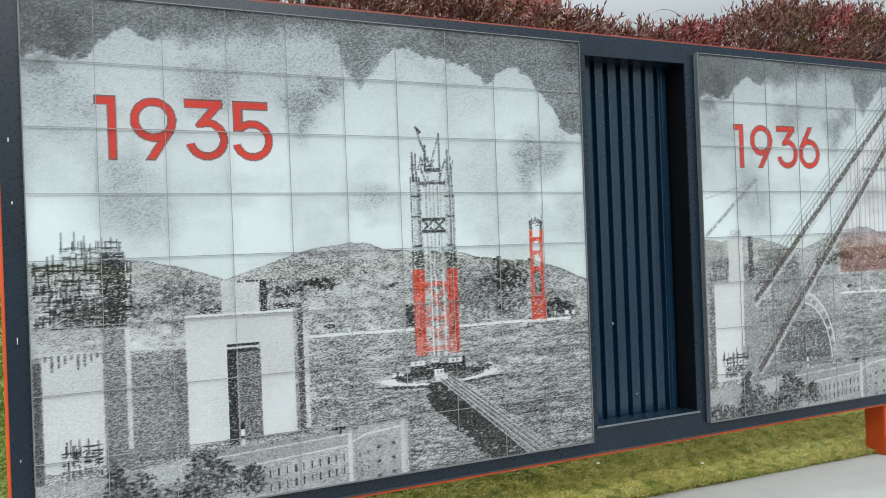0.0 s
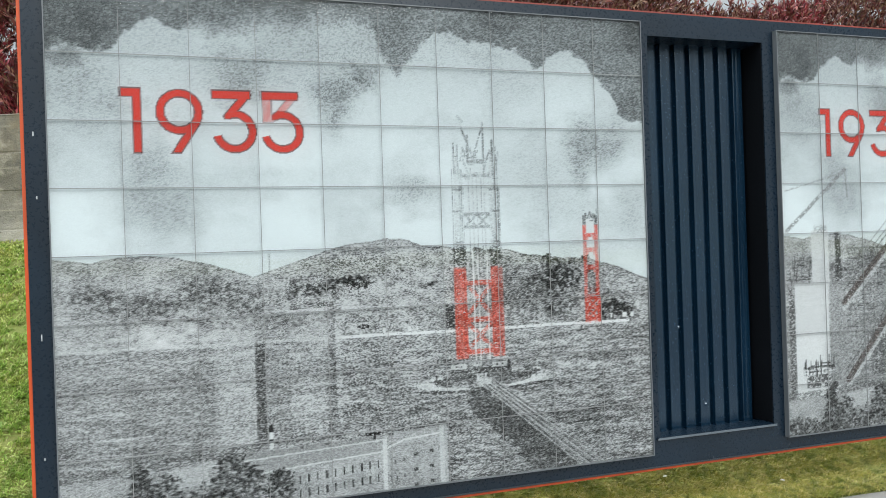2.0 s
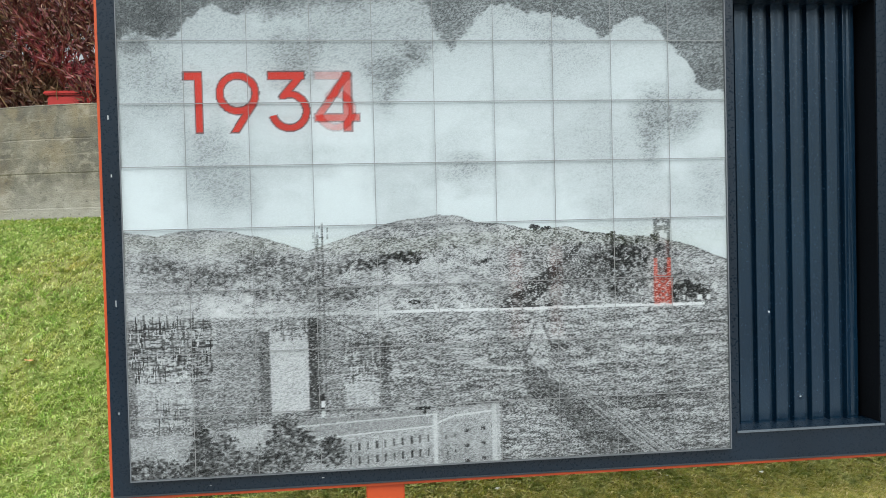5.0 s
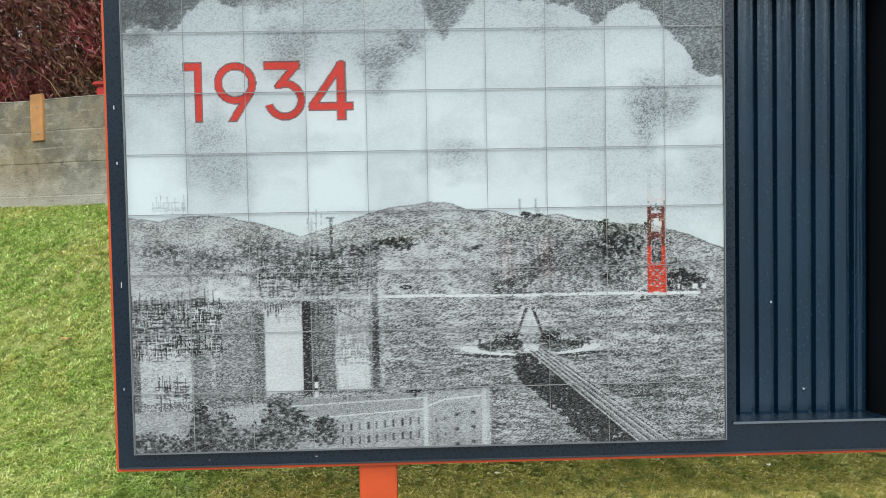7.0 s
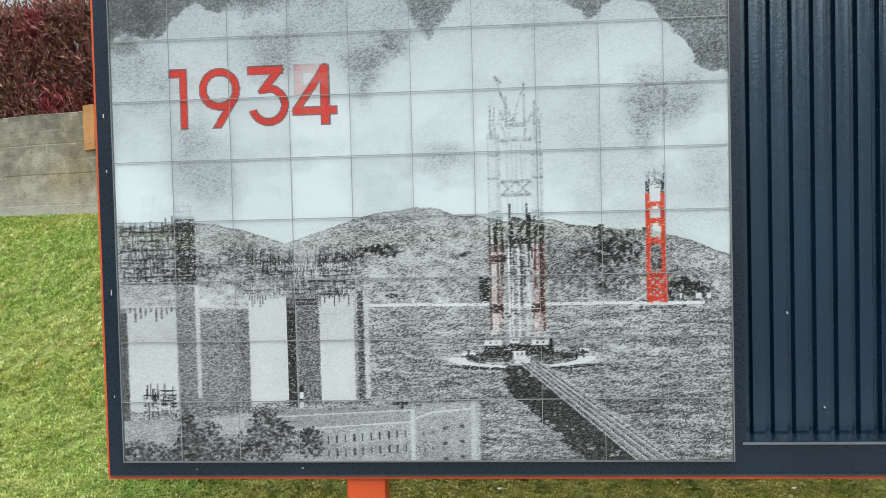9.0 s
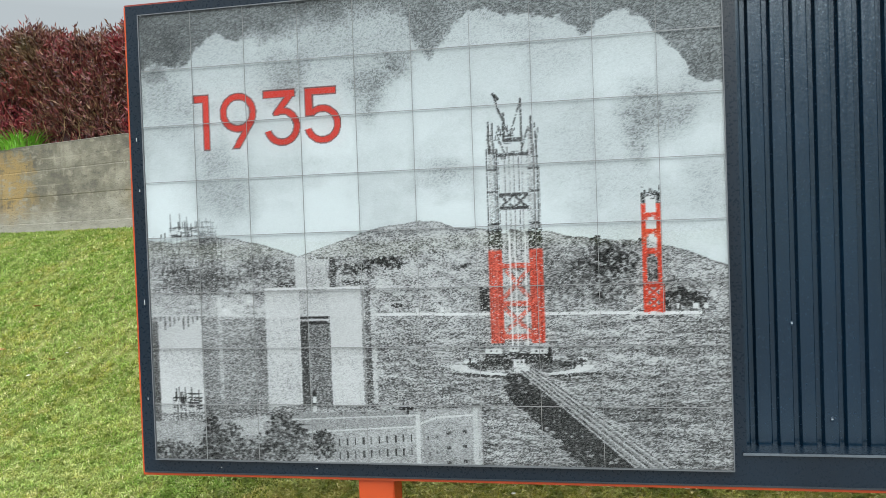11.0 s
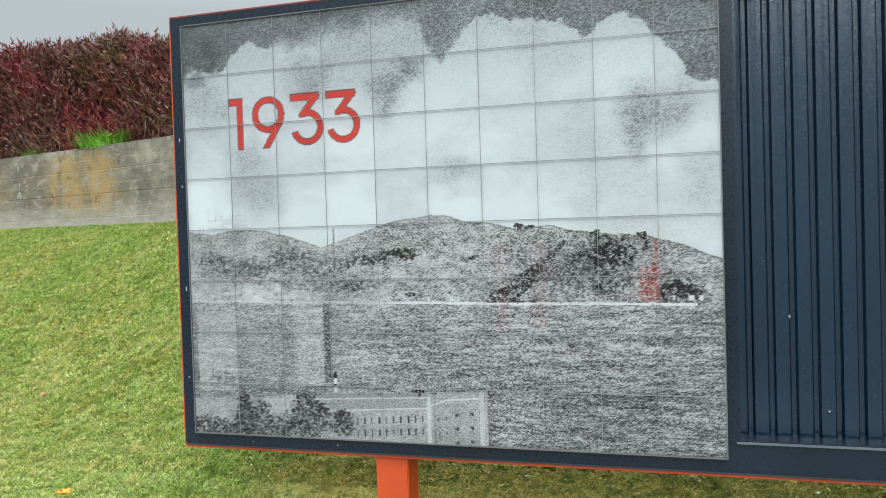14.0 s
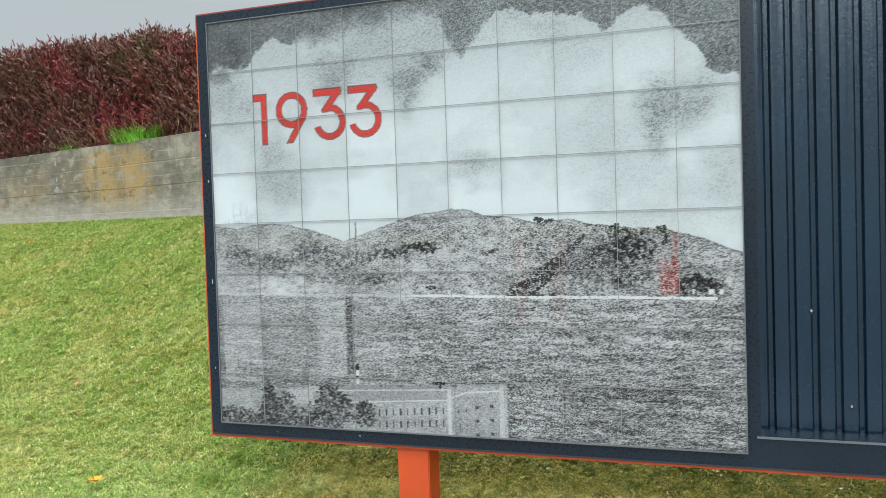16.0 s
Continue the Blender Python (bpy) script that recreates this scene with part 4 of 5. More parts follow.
def lens_material():
    m, nt, b = nodes_of("clear_lens_acrylic")
    b.inputs["Transmission Weight"].default_value = 1.0
    b.inputs["IOR"].default_value = 1.5
    b.inputs["Roughness"].default_value = 0.015
    info = nt.nodes.new("ShaderNodeObjectInfo")
    nt.links.new(ramp(nt, info.outputs["Random"], [(0, (0.87, 0.90, 0.91)), (1, (0.96, 0.99, 1.0))]), b.inputs["Base Color"])
    return m


LENS = lens_material()
GROUT = painted("grey_joint_sealant", (0.21, 0.215, 0.215), 0.6)
RIM = painted("grey_tile_edge", (0.12, 0.13, 0.14), 0.5)
BACKING = painted("grey_backing_board", (0.3, 0.31, 0.32), 0.6)


def lens_tile():
    """A cast tile of sixty upright lenses."""
    half, r, seg = TILE / 2, PITCH * 0.995, 6
    verts, faces = [], []
    top = TILE - 0.002
    for k in range(60):
        b = len(verts)
        for j in range(seg + 1):
            o = (j / seg - 0.5) * PITCH
            y = r - math.sqrt(r * r - o * o)
            verts += [(k * PITCH + PITCH / 2 + o, y, -0.002), (k * PITCH + PITCH / 2 + o, y, -top)]
        faces += [(b + 2 * j, b + 2 * j + 1, b + 2 * j + 3, b + 2 * j + 2) for j in range(seg)]
    me = bpy.data.meshes.new("tile")
    me.from_pydata(verts, [], faces)
    me.polygons.foreach_set("use_smooth", [True] * len(faces))
    me.materials.append(LENS)
    return me


LENS_TILE = lens_tile()


def mural(left, stages, nu, nv, label):
    root = new("mural_panel")
    root.location = (left, PLANE, TOP)
    tagged(root, label, "mural", "murals")
    w, h = COLS * TILE, ROWS_T * TILE
    pr = new("print", print_mesh("print", nu, nv, stages, print_material("printed_inks", len(stages))))
    pr.parent, pr.location = root, (0, THICK, 0)
    part("backing", box(-0.002, w + 0.002, THICK + 0.0015, FRAME_Y - PLANE + 0.004, -h - 0.002, 0.002), BACKING, root)
    rim = bmesh.new()
    for a, b, c, d in ((-0.006, -0.001, -h - 0.006, 0.006), (w + 0.001, w + 0.006, -h - 0.006, 0.006), (-0.001, w + 0.001, 0.001, 0.006), (-0.001, w + 0.001, -h - 0.006, -h - 0.001)):
        box(a, b, -0.001, FRAME_Y - PLANE + 0.003, c, d, 0, rim)
    part("rim", rim, RIM, root, "thin grey edge of the tiles")
    for k in range(1, COLS):
        part("joint", box(k * TILE - 0.0013, k * TILE + 0.0013, -0.0005, 0.004, -h, 0), GROUT, root)
    for k in range(1, ROWS_T):
        part("joint", box(0, w, -0.0008, 0.004, -k * TILE - 0.0018, -k * TILE + 0.0018), GROUT, root)
    for i in range(COLS):
        for j in range(ROWS_T):
            t = new("tile", LENS_TILE)
            t.parent = root
            t.location = (i * TILE, random.uniform(-0.0006, 0.0006), -j * TILE)
            t.rotation_euler = (random.uniform(-0.004, 0.004), 0, random.uniform(-0.003, 0.003))
            t.visible_shadow = False
    return root

# ---- the display wall ----
def display_wall():
    root = tagged(new("display_wall"), "long navy steel display wall edged in orange on orange posts", "display wall")
    front, back = FRAME_Y, FRAME_Y + 0.21
    left = -0.112
    for x0, x1, z0, z1 in ((left, REC_L, BOT, HEAD), (REC_R, END, BOT, HEAD), (REC_L, REC_R, REC_T, HEAD), (REC_L, REC_R, BOT, REC_B)):
        bar = part("frame", box(x0, x1, front, back, z0, z1, 0), NAVY, root)
        stile = bar if x0 == left else stile
    part("edge_band", box(left - 0.016, END + 0.016, front + 0.012, back + 0.10, BOT - 0.018, BOT - 0.001, 0.003), ORANGE, root, "orange steel edge")
    part("edge_band", box(left - 0.016, END + 0.016, front + 0.012, back + 0.10, HEAD + 0.001, HEAD + 0.013, 0.003), EDGE_SHADED, root, "orange steel edge, coloured darker red for shade")
    part("edge_band", box(left - 0.016, left - 0.001, front + 0.012, back + 0.10, BOT - 0.0005, HEAD + 0.0005, 0), ORANGE, root, "orange steel edge")
    part("edge_band", box(END + 0.001, END + 0.016, front + 0.012, back + 0.10, BOT - 0.0005, HEAD + 0.0005, 0), ORANGE, root, "orange steel edge")
    part("back_plate", box(left, END, back + 0.085, back + 0.10, BOT, HEAD), NAVY, root)
    part("ledge", box(left + 0.002, END - 0.002, front - 0.006, front - 0.0005, BOT + 0.0005, BOT + 0.010, 0.002), LEDGE, root, "slim greyish lip along the lower edge")
    # corrugated sheet in the recess
    bm = bmesh.new()
    step = 0.1042
    prof, x = [], 3.4535 - 4 * step
    y0, y1 = front + 0.145, front + 0.179
    while x < REC_R + 0.02:
        if x > 3.86:
            y1 = front + 0.204
        # groove with sloping sides and softened bends; each flat is never quite true
        k = round(x / step)
        a, b = 0.0008 * math.sin(k * 2.3), 0.0008 * math.sin(k * 4.1 + 1)
        prof += [(x, y0 + 0.0006), (x + 0.0015, y0 + 0.003), (x + 0.0085, y1 - 0.002), (x + 0.010, y1), (x + 0.031, y1), (x + 0.0325, y1 - 0.002), (x + 0.0395, y0 + 0.003), (x + 0.041, y0 + 0.0006),
                 (x + 0.0435, y0), (x + 0.060, y0 + a), (x + 0.085, y0 + b), (x + step - 0.0025, y0)]
        x += step
    prof = [q for k, q in enumerate(prof) if k == 0 or q != prof[k - 1]]
    prof = [(min(max(a, REC_L), REC_R), b) for a, b in prof]
    rows = [[bm.verts.new((a, b, z)) for a, b in prof] for z in (REC_B, REC_T)]
    for k in range(len(prof) - 1):
        if prof[k + 1][0] - prof[k][0] > 1e-6:
            bm.faces.new((rows[0][k], rows[0][k + 1], rows[1][k + 1], rows[1][k]))
    ext = bmesh.ops.extrude_face_region(bm, geom=bm.faces[:])
    bmesh.ops.translate(bm, verts=[g for g in ext["geom"] if isinstance(g, bmesh.types.BMVert)], vec=(0, 0.004, 0))
    bmesh.ops.recalc_face_normals(bm, faces=bm.faces[:])
    sheet = part("corrugated_sheet", bm, NAVY_DEEP, root, "navy corrugated steel sheet in a recess")
    # added plate: its black colour stands in for shade on the side wall
    part("shade_plate", box(REC_R - 0.004, REC_R - 0.0005, front + 0.006, front + 0.203, REC_B + 0.01, REC_T - 0.002), RECESS_SHADE, root, "added black plate standing in for shade on the recess side")
    sill = part("sill", box(REC_L - 0.02, REC_R + 0.01, front - 0.012, front + 0.1, REC_B - 0.004, REC_B + 0.008, 0.003), NAVY, root)
    # lighter navy strip: the highlight on the sill's edge put into colour
    part("lip", box(REC_L - 0.02, REC_R + 0.012, front - 0.015, front - 0.0125, REC_B - 0.007, REC_B + 0.006, 0.001), LIP_LIGHT, sill, "sill edge coloured lighter for its highlight")
    # chips in the paint of the stile and scuffs on the ridges
    for x, z, w, h in ((-0.072, 1.78, 0.006, 0.014), (-0.07, 1.15, 0.004, 0.03), (-0.078, 2.06, 0.005, 0.02), (-0.074, 0.62, 0.004, 0.012), (0.9, 0.252, 0.012, 0.004), (0.35, 0.247, 0.008, 0.003)):
        part("paint_chip", box(x, x + w, front - 0.0006, front + 0.001, z, z + h, 0), CHIP, stile)
    for x, z in ((3.352, 0.985), (3.528, 0.51)):
        bm = bmesh.new()
        bmesh.ops.create_uvsphere(bm, u_segments=10, v_segments=6, radius=0.011, matrix=Matrix.LocRotScale((x, y0 + 0.001, z), None, (1, 0.35, 1.3)))
        part("dent", bm, NAVY_DEEP, sheet, "small dent in the sheet", True)
        part("paint_chip", box(x - 0.004, x + 0.004, y0 - 0.0045, y0 + 0.001, z, z + 0.006), CHIP, sheet)
    for x0 in (1.122, 5.82):
        part("post", box(x0, x0 + 0.195, front + 0.045, front + 0.215, GROUND, BOT - 0.0185, 0.006), ORANGE, root, "square orange steel post")
    return root


display_wall()
mural(LEFT, pictures(601, 641), 601, 641, "changing tiled mural of a bridge tower rising in a strait")
mural(SECOND, bridge_picture(501, 401), 501, 401, "tiled mural of bridge cables marked 1936")


# ---- ground ----
WALL_X = (-40, -13, -10, -7.5, -5.7, -4.0, -2.9, -1.7, -0.5, 1.0, 3.0, 6.0, 12.0, 40)
WALL_Y = (12.5, 11.0, 10.8, 10.5, 10.15, 9.6, 9.2, 8.5, 7.9, 7.6, 7.6, 7.9, 8.8, 14)


def wall_y(x):
    return np.interp(x, WALL_X, WALL_Y)


def edge_y(x):
    """Where the concrete ends and the lawn begins."""
    return np.interp(x, (-40, -6, -3, -1, 1, 2.2, 3.64, 5.74, 9, 40), (2.2, 2.6, 3.1, 3.9, 4.42, 4.45, 4.41, 4.34, 4.15, 1.5))


def lawn_z(x, y):
    s = (y - 4.3) / (wall_y(x) - 4.3)
    z = np.interp(s, (-5, 0, 0.1, 0.25, 0.47, 0.76, 0.9, 1.0, 1.3, 2), (GROUND, GROUND + 0.01, -0.14, 0.08, 0.56, 1.32, 1.58, 1.68, 1.72, 1.75))
    return z


def grid_object(name, xs, ys, zf, material):
    x, y = np.meshgrid(xs, ys)
    z = zf(x, y)
    co = np.stack((x, y, z), -1).reshape(-1, 3)
    i = np.arange(x.size).reshape(x.shape)
    quads = np.stack((i[:-1, :-1], i[:-1, 1:], i[1:, 1:], i[1:, :-1]), -1).reshape(-1, 4)
    me = bpy.data.meshes.new(name)
    me.from_pydata(co.tolist(), [], quads.tolist())
    me.polygons.foreach_set("use_smooth", [True] * len(quads))
    me.materials.append(material)
    return new(name, me)


def soil_material():
    m, nt, b = nodes_of("lawn_soil")
    big, fine = noise_node(nt, 0.9, 5), noise_node(nt, 60, 4)
    c = mix(nt, ramp(nt, big, [(0.4, (0, 0, 0)), (0.65, (1, 1, 1))]), (0.17, 0.22, 0.035), (0.26, 0.25, 0.075))
    c = mix(nt, math_node(nt, "MULTIPLY", fine, 0.6), c, (0.07, 0.08, 0.02))
    nt.links.new(c, b.inputs["Base Color"])
    b.inputs["Roughness"].default_value = 0.9
    bump(nt, b, fine, 0.8, 0.02)
    return m


def grass_material():
    m, nt, b = nodes_of("grass_blades")
    geo = nt.nodes.new("ShaderNodeNewGeometry")
    co = nt.nodes.new("ShaderNodeTexCoord")
    patch = noise_node(nt, 0.55, 5, co.outputs["Object"])
    patch2 = noise_node(nt, 6.0, 5, co.outputs["Object"])
    per = ramp(nt, geo.outputs["Random Per Island"], [(0.0, (0.15, 0.26, 0.040)), (0.45, (0.37, 0.53, 0.105)), (0.8, (0.57, 0.66, 0.22)), (0.93, (0.62, 0.62, 0.28)), (1.0, (0.70, 0.62, 0.40))])
    dry = ramp(nt, geo.outputs["Random Per Island"], [(0.0, (0.33, 0.35, 0.05)), (0.5, (0.62, 0.57, 0.16)), (1.0, (0.80, 0.69, 0.38))])
    f = math_node(nt, "ADD", math_node(nt, "MULTIPLY", patch, 0.6), math_node(nt, "MULTIPLY", patch2, 0.45))
    # drier along the paving, also coloured lighter to offset the display wall's shade
    sep = nt.nodes.new("ShaderNodeSeparateXYZ")
    nt.links.new(co.outputs["Object"], sep.inputs[0])
    near = nt.nodes.new("ShaderNodeMapRange")
    near.inputs[1].default_value, near.inputs[2].default_value, near.inputs[3].default_value, near.inputs[4].default_value = 4.6, 6.2, 0.60, 0.0
    nt.links.new(sep.outputs[1], near.inputs[0])
    side = nt.nodes.new("ShaderNodeMapRange")
    side.inputs[1].default_value, side.inputs[2].default_value = 0.0, 2.2
    nt.links.new(sep.outputs[0], side.inputs[0])
    f = math_node(nt, "ADD", f, math_node(nt, "MULTIPLY", near.outputs[0], side.outputs[0]))
    c = mix(nt, ramp(nt, f, [(0.50, (0, 0, 0)), (0.66, (1, 1, 1))]), per, dry)
    pale = noise_node(nt, 2.3, 6, co.outputs["Object"], rough=0.7)
    c = mix(nt, ramp(nt, pale, [(0.50, (0, 0, 0)), (0.66, (0.65, 0.65, 0.65))]), c, (0.62, 0.66, 0.27))
    c = mix(nt, ramp(nt, pale, [(0.34, (0.5, 0.5, 0.5)), (0.45, (0, 0, 0))]), c, (0.20, 0.30, 0.035))
    clump = noise_node(nt, 13.0, 3, co.outputs["Object"])
    c = mix(nt, ramp(nt, clump, [(0.38, (0.55, 0.55, 0.55)), (0.50, (0, 0, 0))]), c, (0.12, 0.20, 0.02))
    nt.links.new(c, b.inputs["Base Color"])
    b.inputs["Roughness"].default_value = 0.42
    b.inputs["Specular IOR Level"].default_value = 0.5
    thin = nt.nodes.new("ShaderNodeBsdfTranslucent")
    nt.links.new(c, thin.inputs[0])
    both = nt.nodes.new("ShaderNodeMixShader")
    both.inputs[0].default_value = 0.4
    out = [n for n in nt.nodes if n.type == "OUTPUT_MATERIAL"][0]
    nt.links.new(b.outputs[0], both.inputs[1])
    nt.links.new(thin.outputs[0], both.inputs[2])
    nt.links.new(both.outputs[0], out.inputs[0])
    return m


def concrete_material(name, light, dark, stain=None, scale=1.0):
    m, nt, b = nodes_of(name)
    big, mid, fine = noise_node(nt, 0.7 * scale, 6, rough=0.65), noise_node(nt, 5 * scale, 5), noise_node(nt, 90, 3)
    c = mix(nt, ramp(nt, big, [(0.35, (0, 0, 0)), (0.65, (1, 1, 1))]), dark, light)
    if stain:
        c = mix(nt, ramp(nt, noise_node(nt, 0.55, 6, stretch=(1, 1, 0.7), rough=0.6), [(0.5, (0, 0, 0)), (0.62, (1, 1, 1))]), c, stain[0])
        c = mix(nt, ramp(nt, noise_node(nt, 1.3, 7, stretch=(1.6, 1.6, 0.35), rough=0.7), [(0.52, (0, 0, 0)), (0.68, (0.85, 0.85, 0.85))]), c, stain[1])
    c = mix(nt, math_node(nt, "MULTIPLY", mid, 0.5), c, tuple(v * 0.6 for v in dark))
    c = mix(nt, math_node(nt, "MULTIPLY", fine, 0.35), c, tuple(min(1, v * 1.3) for v in light))
    nt.links.new(c, b.inputs["Base Color"])
    b.inputs["Roughness"].default_value = 0.85
    bump(nt, b, math_node(nt, "ADD", fine, math_node(nt, "MULTIPLY", mid, 1.5)), 0.35, 0.01)
    return m


SOIL, GRASS = soil_material(), grass_material()
UNSEEN_GROUND = concrete_material("unseen_brown_ground", (0.11, 0.097, 0.086), (0.075, 0.067, 0.060))
PAVE = concrete_material("pale_concrete_paving", (0.30, 0.297, 0.283), (0.22, 0.219, 0.208))


def wall_material():
    """Old board-formed concrete: grey and dark weathering, ochre runs, pale crust, fine pitting."""
    m, nt, b = nodes_of("weathered_board_formed_concrete")
    big = noise_node(nt, 1.1, 7, stretch=(1, 1, 1.4), rough=0.68)
    mid = noise_node(nt, 4.5, 6, stretch=(1, 1, 1.6), rough=0.7)
    runs = noise_node(nt, 2.6, 6, stretch=(1.5, 1.5, 0.28), rough=0.7)
    fine = noise_node(nt, 70, 4)
    c = ramp(nt, big, [(0.37, (0.062, 0.056, 0.044)), (0.45, (0.115, 0.104, 0.083)), (0.54, (0.180, 0.164, 0.130)), (0.63, (0.29, 0.268, 0.22))])
    faint = ramp(nt, noise_node(nt, 0.62, 5, stretch=(1, 1, 0.9), rough=0.6), [(0.50, (0, 0, 0)), (0.60, (0.4, 0.4, 0.4))])
    c = mix(nt, faint, c, (0.27, 0.18, 0.065))
    # one broad rust-coloured seep under the green tuft, a darker one beside it
    co = nt.nodes.new("ShaderNodeTexCoord")
    sep = nt.nodes.new("ShaderNodeSeparateXYZ")
    nt.links.new(co.outputs["Object"], sep.inputs[0])
    for at, wide, high, tall, col, much in ((-5.95, 0.95, 2.3, 0.55, (0.34, 0.215, 0.060), 0.85), (-7.1, 0.5, 2.3, 0.6, (0.10, 0.085, 0.07), 0.6)):
        dx = math_node(nt, "DIVIDE", math_node(nt, "ADD", sep.outputs[0], -at), wide)
        dz = math_node(nt, "DIVIDE", math_node(nt, "ADD", sep.outputs[2], -high), tall)
        d = math_node(nt, "ADD", math_node(nt, "POWER", math_node(nt, "ABSOLUTE", dx), 4.0), math_node(nt, "POWER", math_node(nt, "ABSOLUTE", dz), 4.0))
        d = math_node(nt, "ADD", d, math_node(nt, "MULTIPLY_ADD", mid, 5.0, -2.4))
        c = mix(nt, ramp(nt, d, [(0.1, (much,) * 3), (0.95, (0, 0, 0))]), c, col)
    c = mix(nt, ramp(nt, runs, [(0.51, (0, 0, 0)), (0.61, (0.55, 0.55, 0.55))]), c, (0.085, 0.075, 0.055))
    c = mix(nt, ramp(nt, mid, [(0.54, (0, 0, 0)), (0.64, (0.6, 0.6, 0.6))]), c, (0.33, 0.30, 0.24))
    c = mix(nt, ramp(nt, mid, [(0.36, (0.75, 0.75, 0.75)), (0.45, (0, 0, 0))]), c, (0.07, 0.065, 0.055))
    # pale crust along the foot, and broken pale lines where the boards met
    rise = math_node(nt, "ADD", sep.outputs[2], math_node(nt, "MULTIPLY_ADD", mid, -0.55, 0.28))
    c = mix(nt, ramp(nt, math_node(nt, "MULTIPLY_ADD", rise, 1.2, -2.04), [(0.0, (0.85, 0.85, 0.85)), (0.5, (0, 0, 0))]), c, (0.36, 0.34, 0.295))
    seam = math_node(nt, "ABSOLUTE", math_node(nt, "SUBTRACT", math_node(nt, "FRACT", math_node(nt, "MULTIPLY_ADD", sep.outputs[2], 2.8, math_node(nt, "MULTIPLY", big, 0.12))), 0.5))
    worn = math_node(nt, "MULTIPLY", ramp(nt, seam, [(0.0, (1, 1, 1)), (0.03, (0, 0, 0))]), ramp(nt, runs, [(0.46, (0, 0, 0)), (0.56, (0.7, 0.7, 0.7))]))
    c = mix(nt, worn, c, (0.32, 0.29, 0.23))
    pits = nt.nodes.new("ShaderNodeTexVoronoi")
    pits.inputs["Scale"].default_value = 16.0
    nt.links.new(co.outputs["Object"], pits.inputs["Vector"])
    c = mix(nt, ramp(nt, pits.outputs["Distance"], [(0.10, (0.7, 0.7, 0.7)), (0.17, (0, 0, 0))]), c, (0.06, 0.055, 0.045))
    c = mix(nt, math_node(nt, "MULTIPLY", fine, 0.3), c, (0.24, 0.22, 0.18))
    nt.links.new(c, b.inputs["Base Color"])
    b.inputs["Roughness"].default_value = 0.9
    bump(nt, b, math_node(nt, "ADD", fine, math_node(nt, "MULTIPLY", mid, 2.0)), 0.5, 0.015)
    return m


WALLC = wall_material()

xs = np.unique(np.concatenate((np.linspace(-400, -40, 10), np.linspace(-40, -12, 15), np.linspace(-12, 12, 97), np.linspace(12, 40, 15), np.linspace(40, 400, 10))))
ys = np.unique(np.concatenate((np.linspace(-400, -20, 8), np.linspace(-20, 3, 12), np.linspace(3, 3.6, 5), np.linspace(3.6, 5.0, 36), np.linspace(5.0, 14, 55), np.linspace(14, 60, 10), np.linspace(60, 900, 8))))
tagged(grid_object("ground", xs, ys, lambda x, y: lawn_z(x, y) - 0.01 - 0.06 * (y < edge_y(x) + 0.015), SOIL), "sloping lawn soil under the grass", "ground", kind="structure")


def paving():
    """One concrete slab in front, its curved rim along the lawn, sunk joints across it."""
    xs = np.linspace(-30, 30, 161)
    bm = bmesh.new()
    rows = []
    for y, z in ((1.2, -0.3), (1.2, 0), (2.0, 0), (None, 0.0), (None, -0.012), (None, -0.2)):
        row = []
        for x in xs:
            e = float(edge_y(x))
            yy = y if y is not None else e + (0 if z == 0 else 0.012)
            row.append(bm.verts.new((x, min(yy, e + 0.012), GROUND + z)))
        rows.append(row)
    for a, b in zip(rows, rows[1:]):
        for k in range(len(xs) - 1):
            bm.faces.new((a[k], a[k + 1], b[k + 1], b[k]))
    ob = part("pavement", bm, PAVE)
    tagged(ob, "pale smooth concrete paving beside the lawn", "pavement", kind="structure")

    # unseen ground behind the camera, added so the navy steel reflects dark brown
    bm = bmesh.new()
    rows = [[bm.verts.new((x, y, GROUND - 0.012)) for x in np.linspace(-60, 60, 31)] for y in (-60, -20, -5, 1.19)]
    for a, b in zip(rows, rows[1:]):
        for k in range(30):
            bm.faces.new((a[k], a[k + 1], b[k + 1], b[k]))
    tagged(part("road", bm, UNSEEN_GROUND), "unseen brownish ground added for its reflection in the steel", "road", kind="structure")


paving()


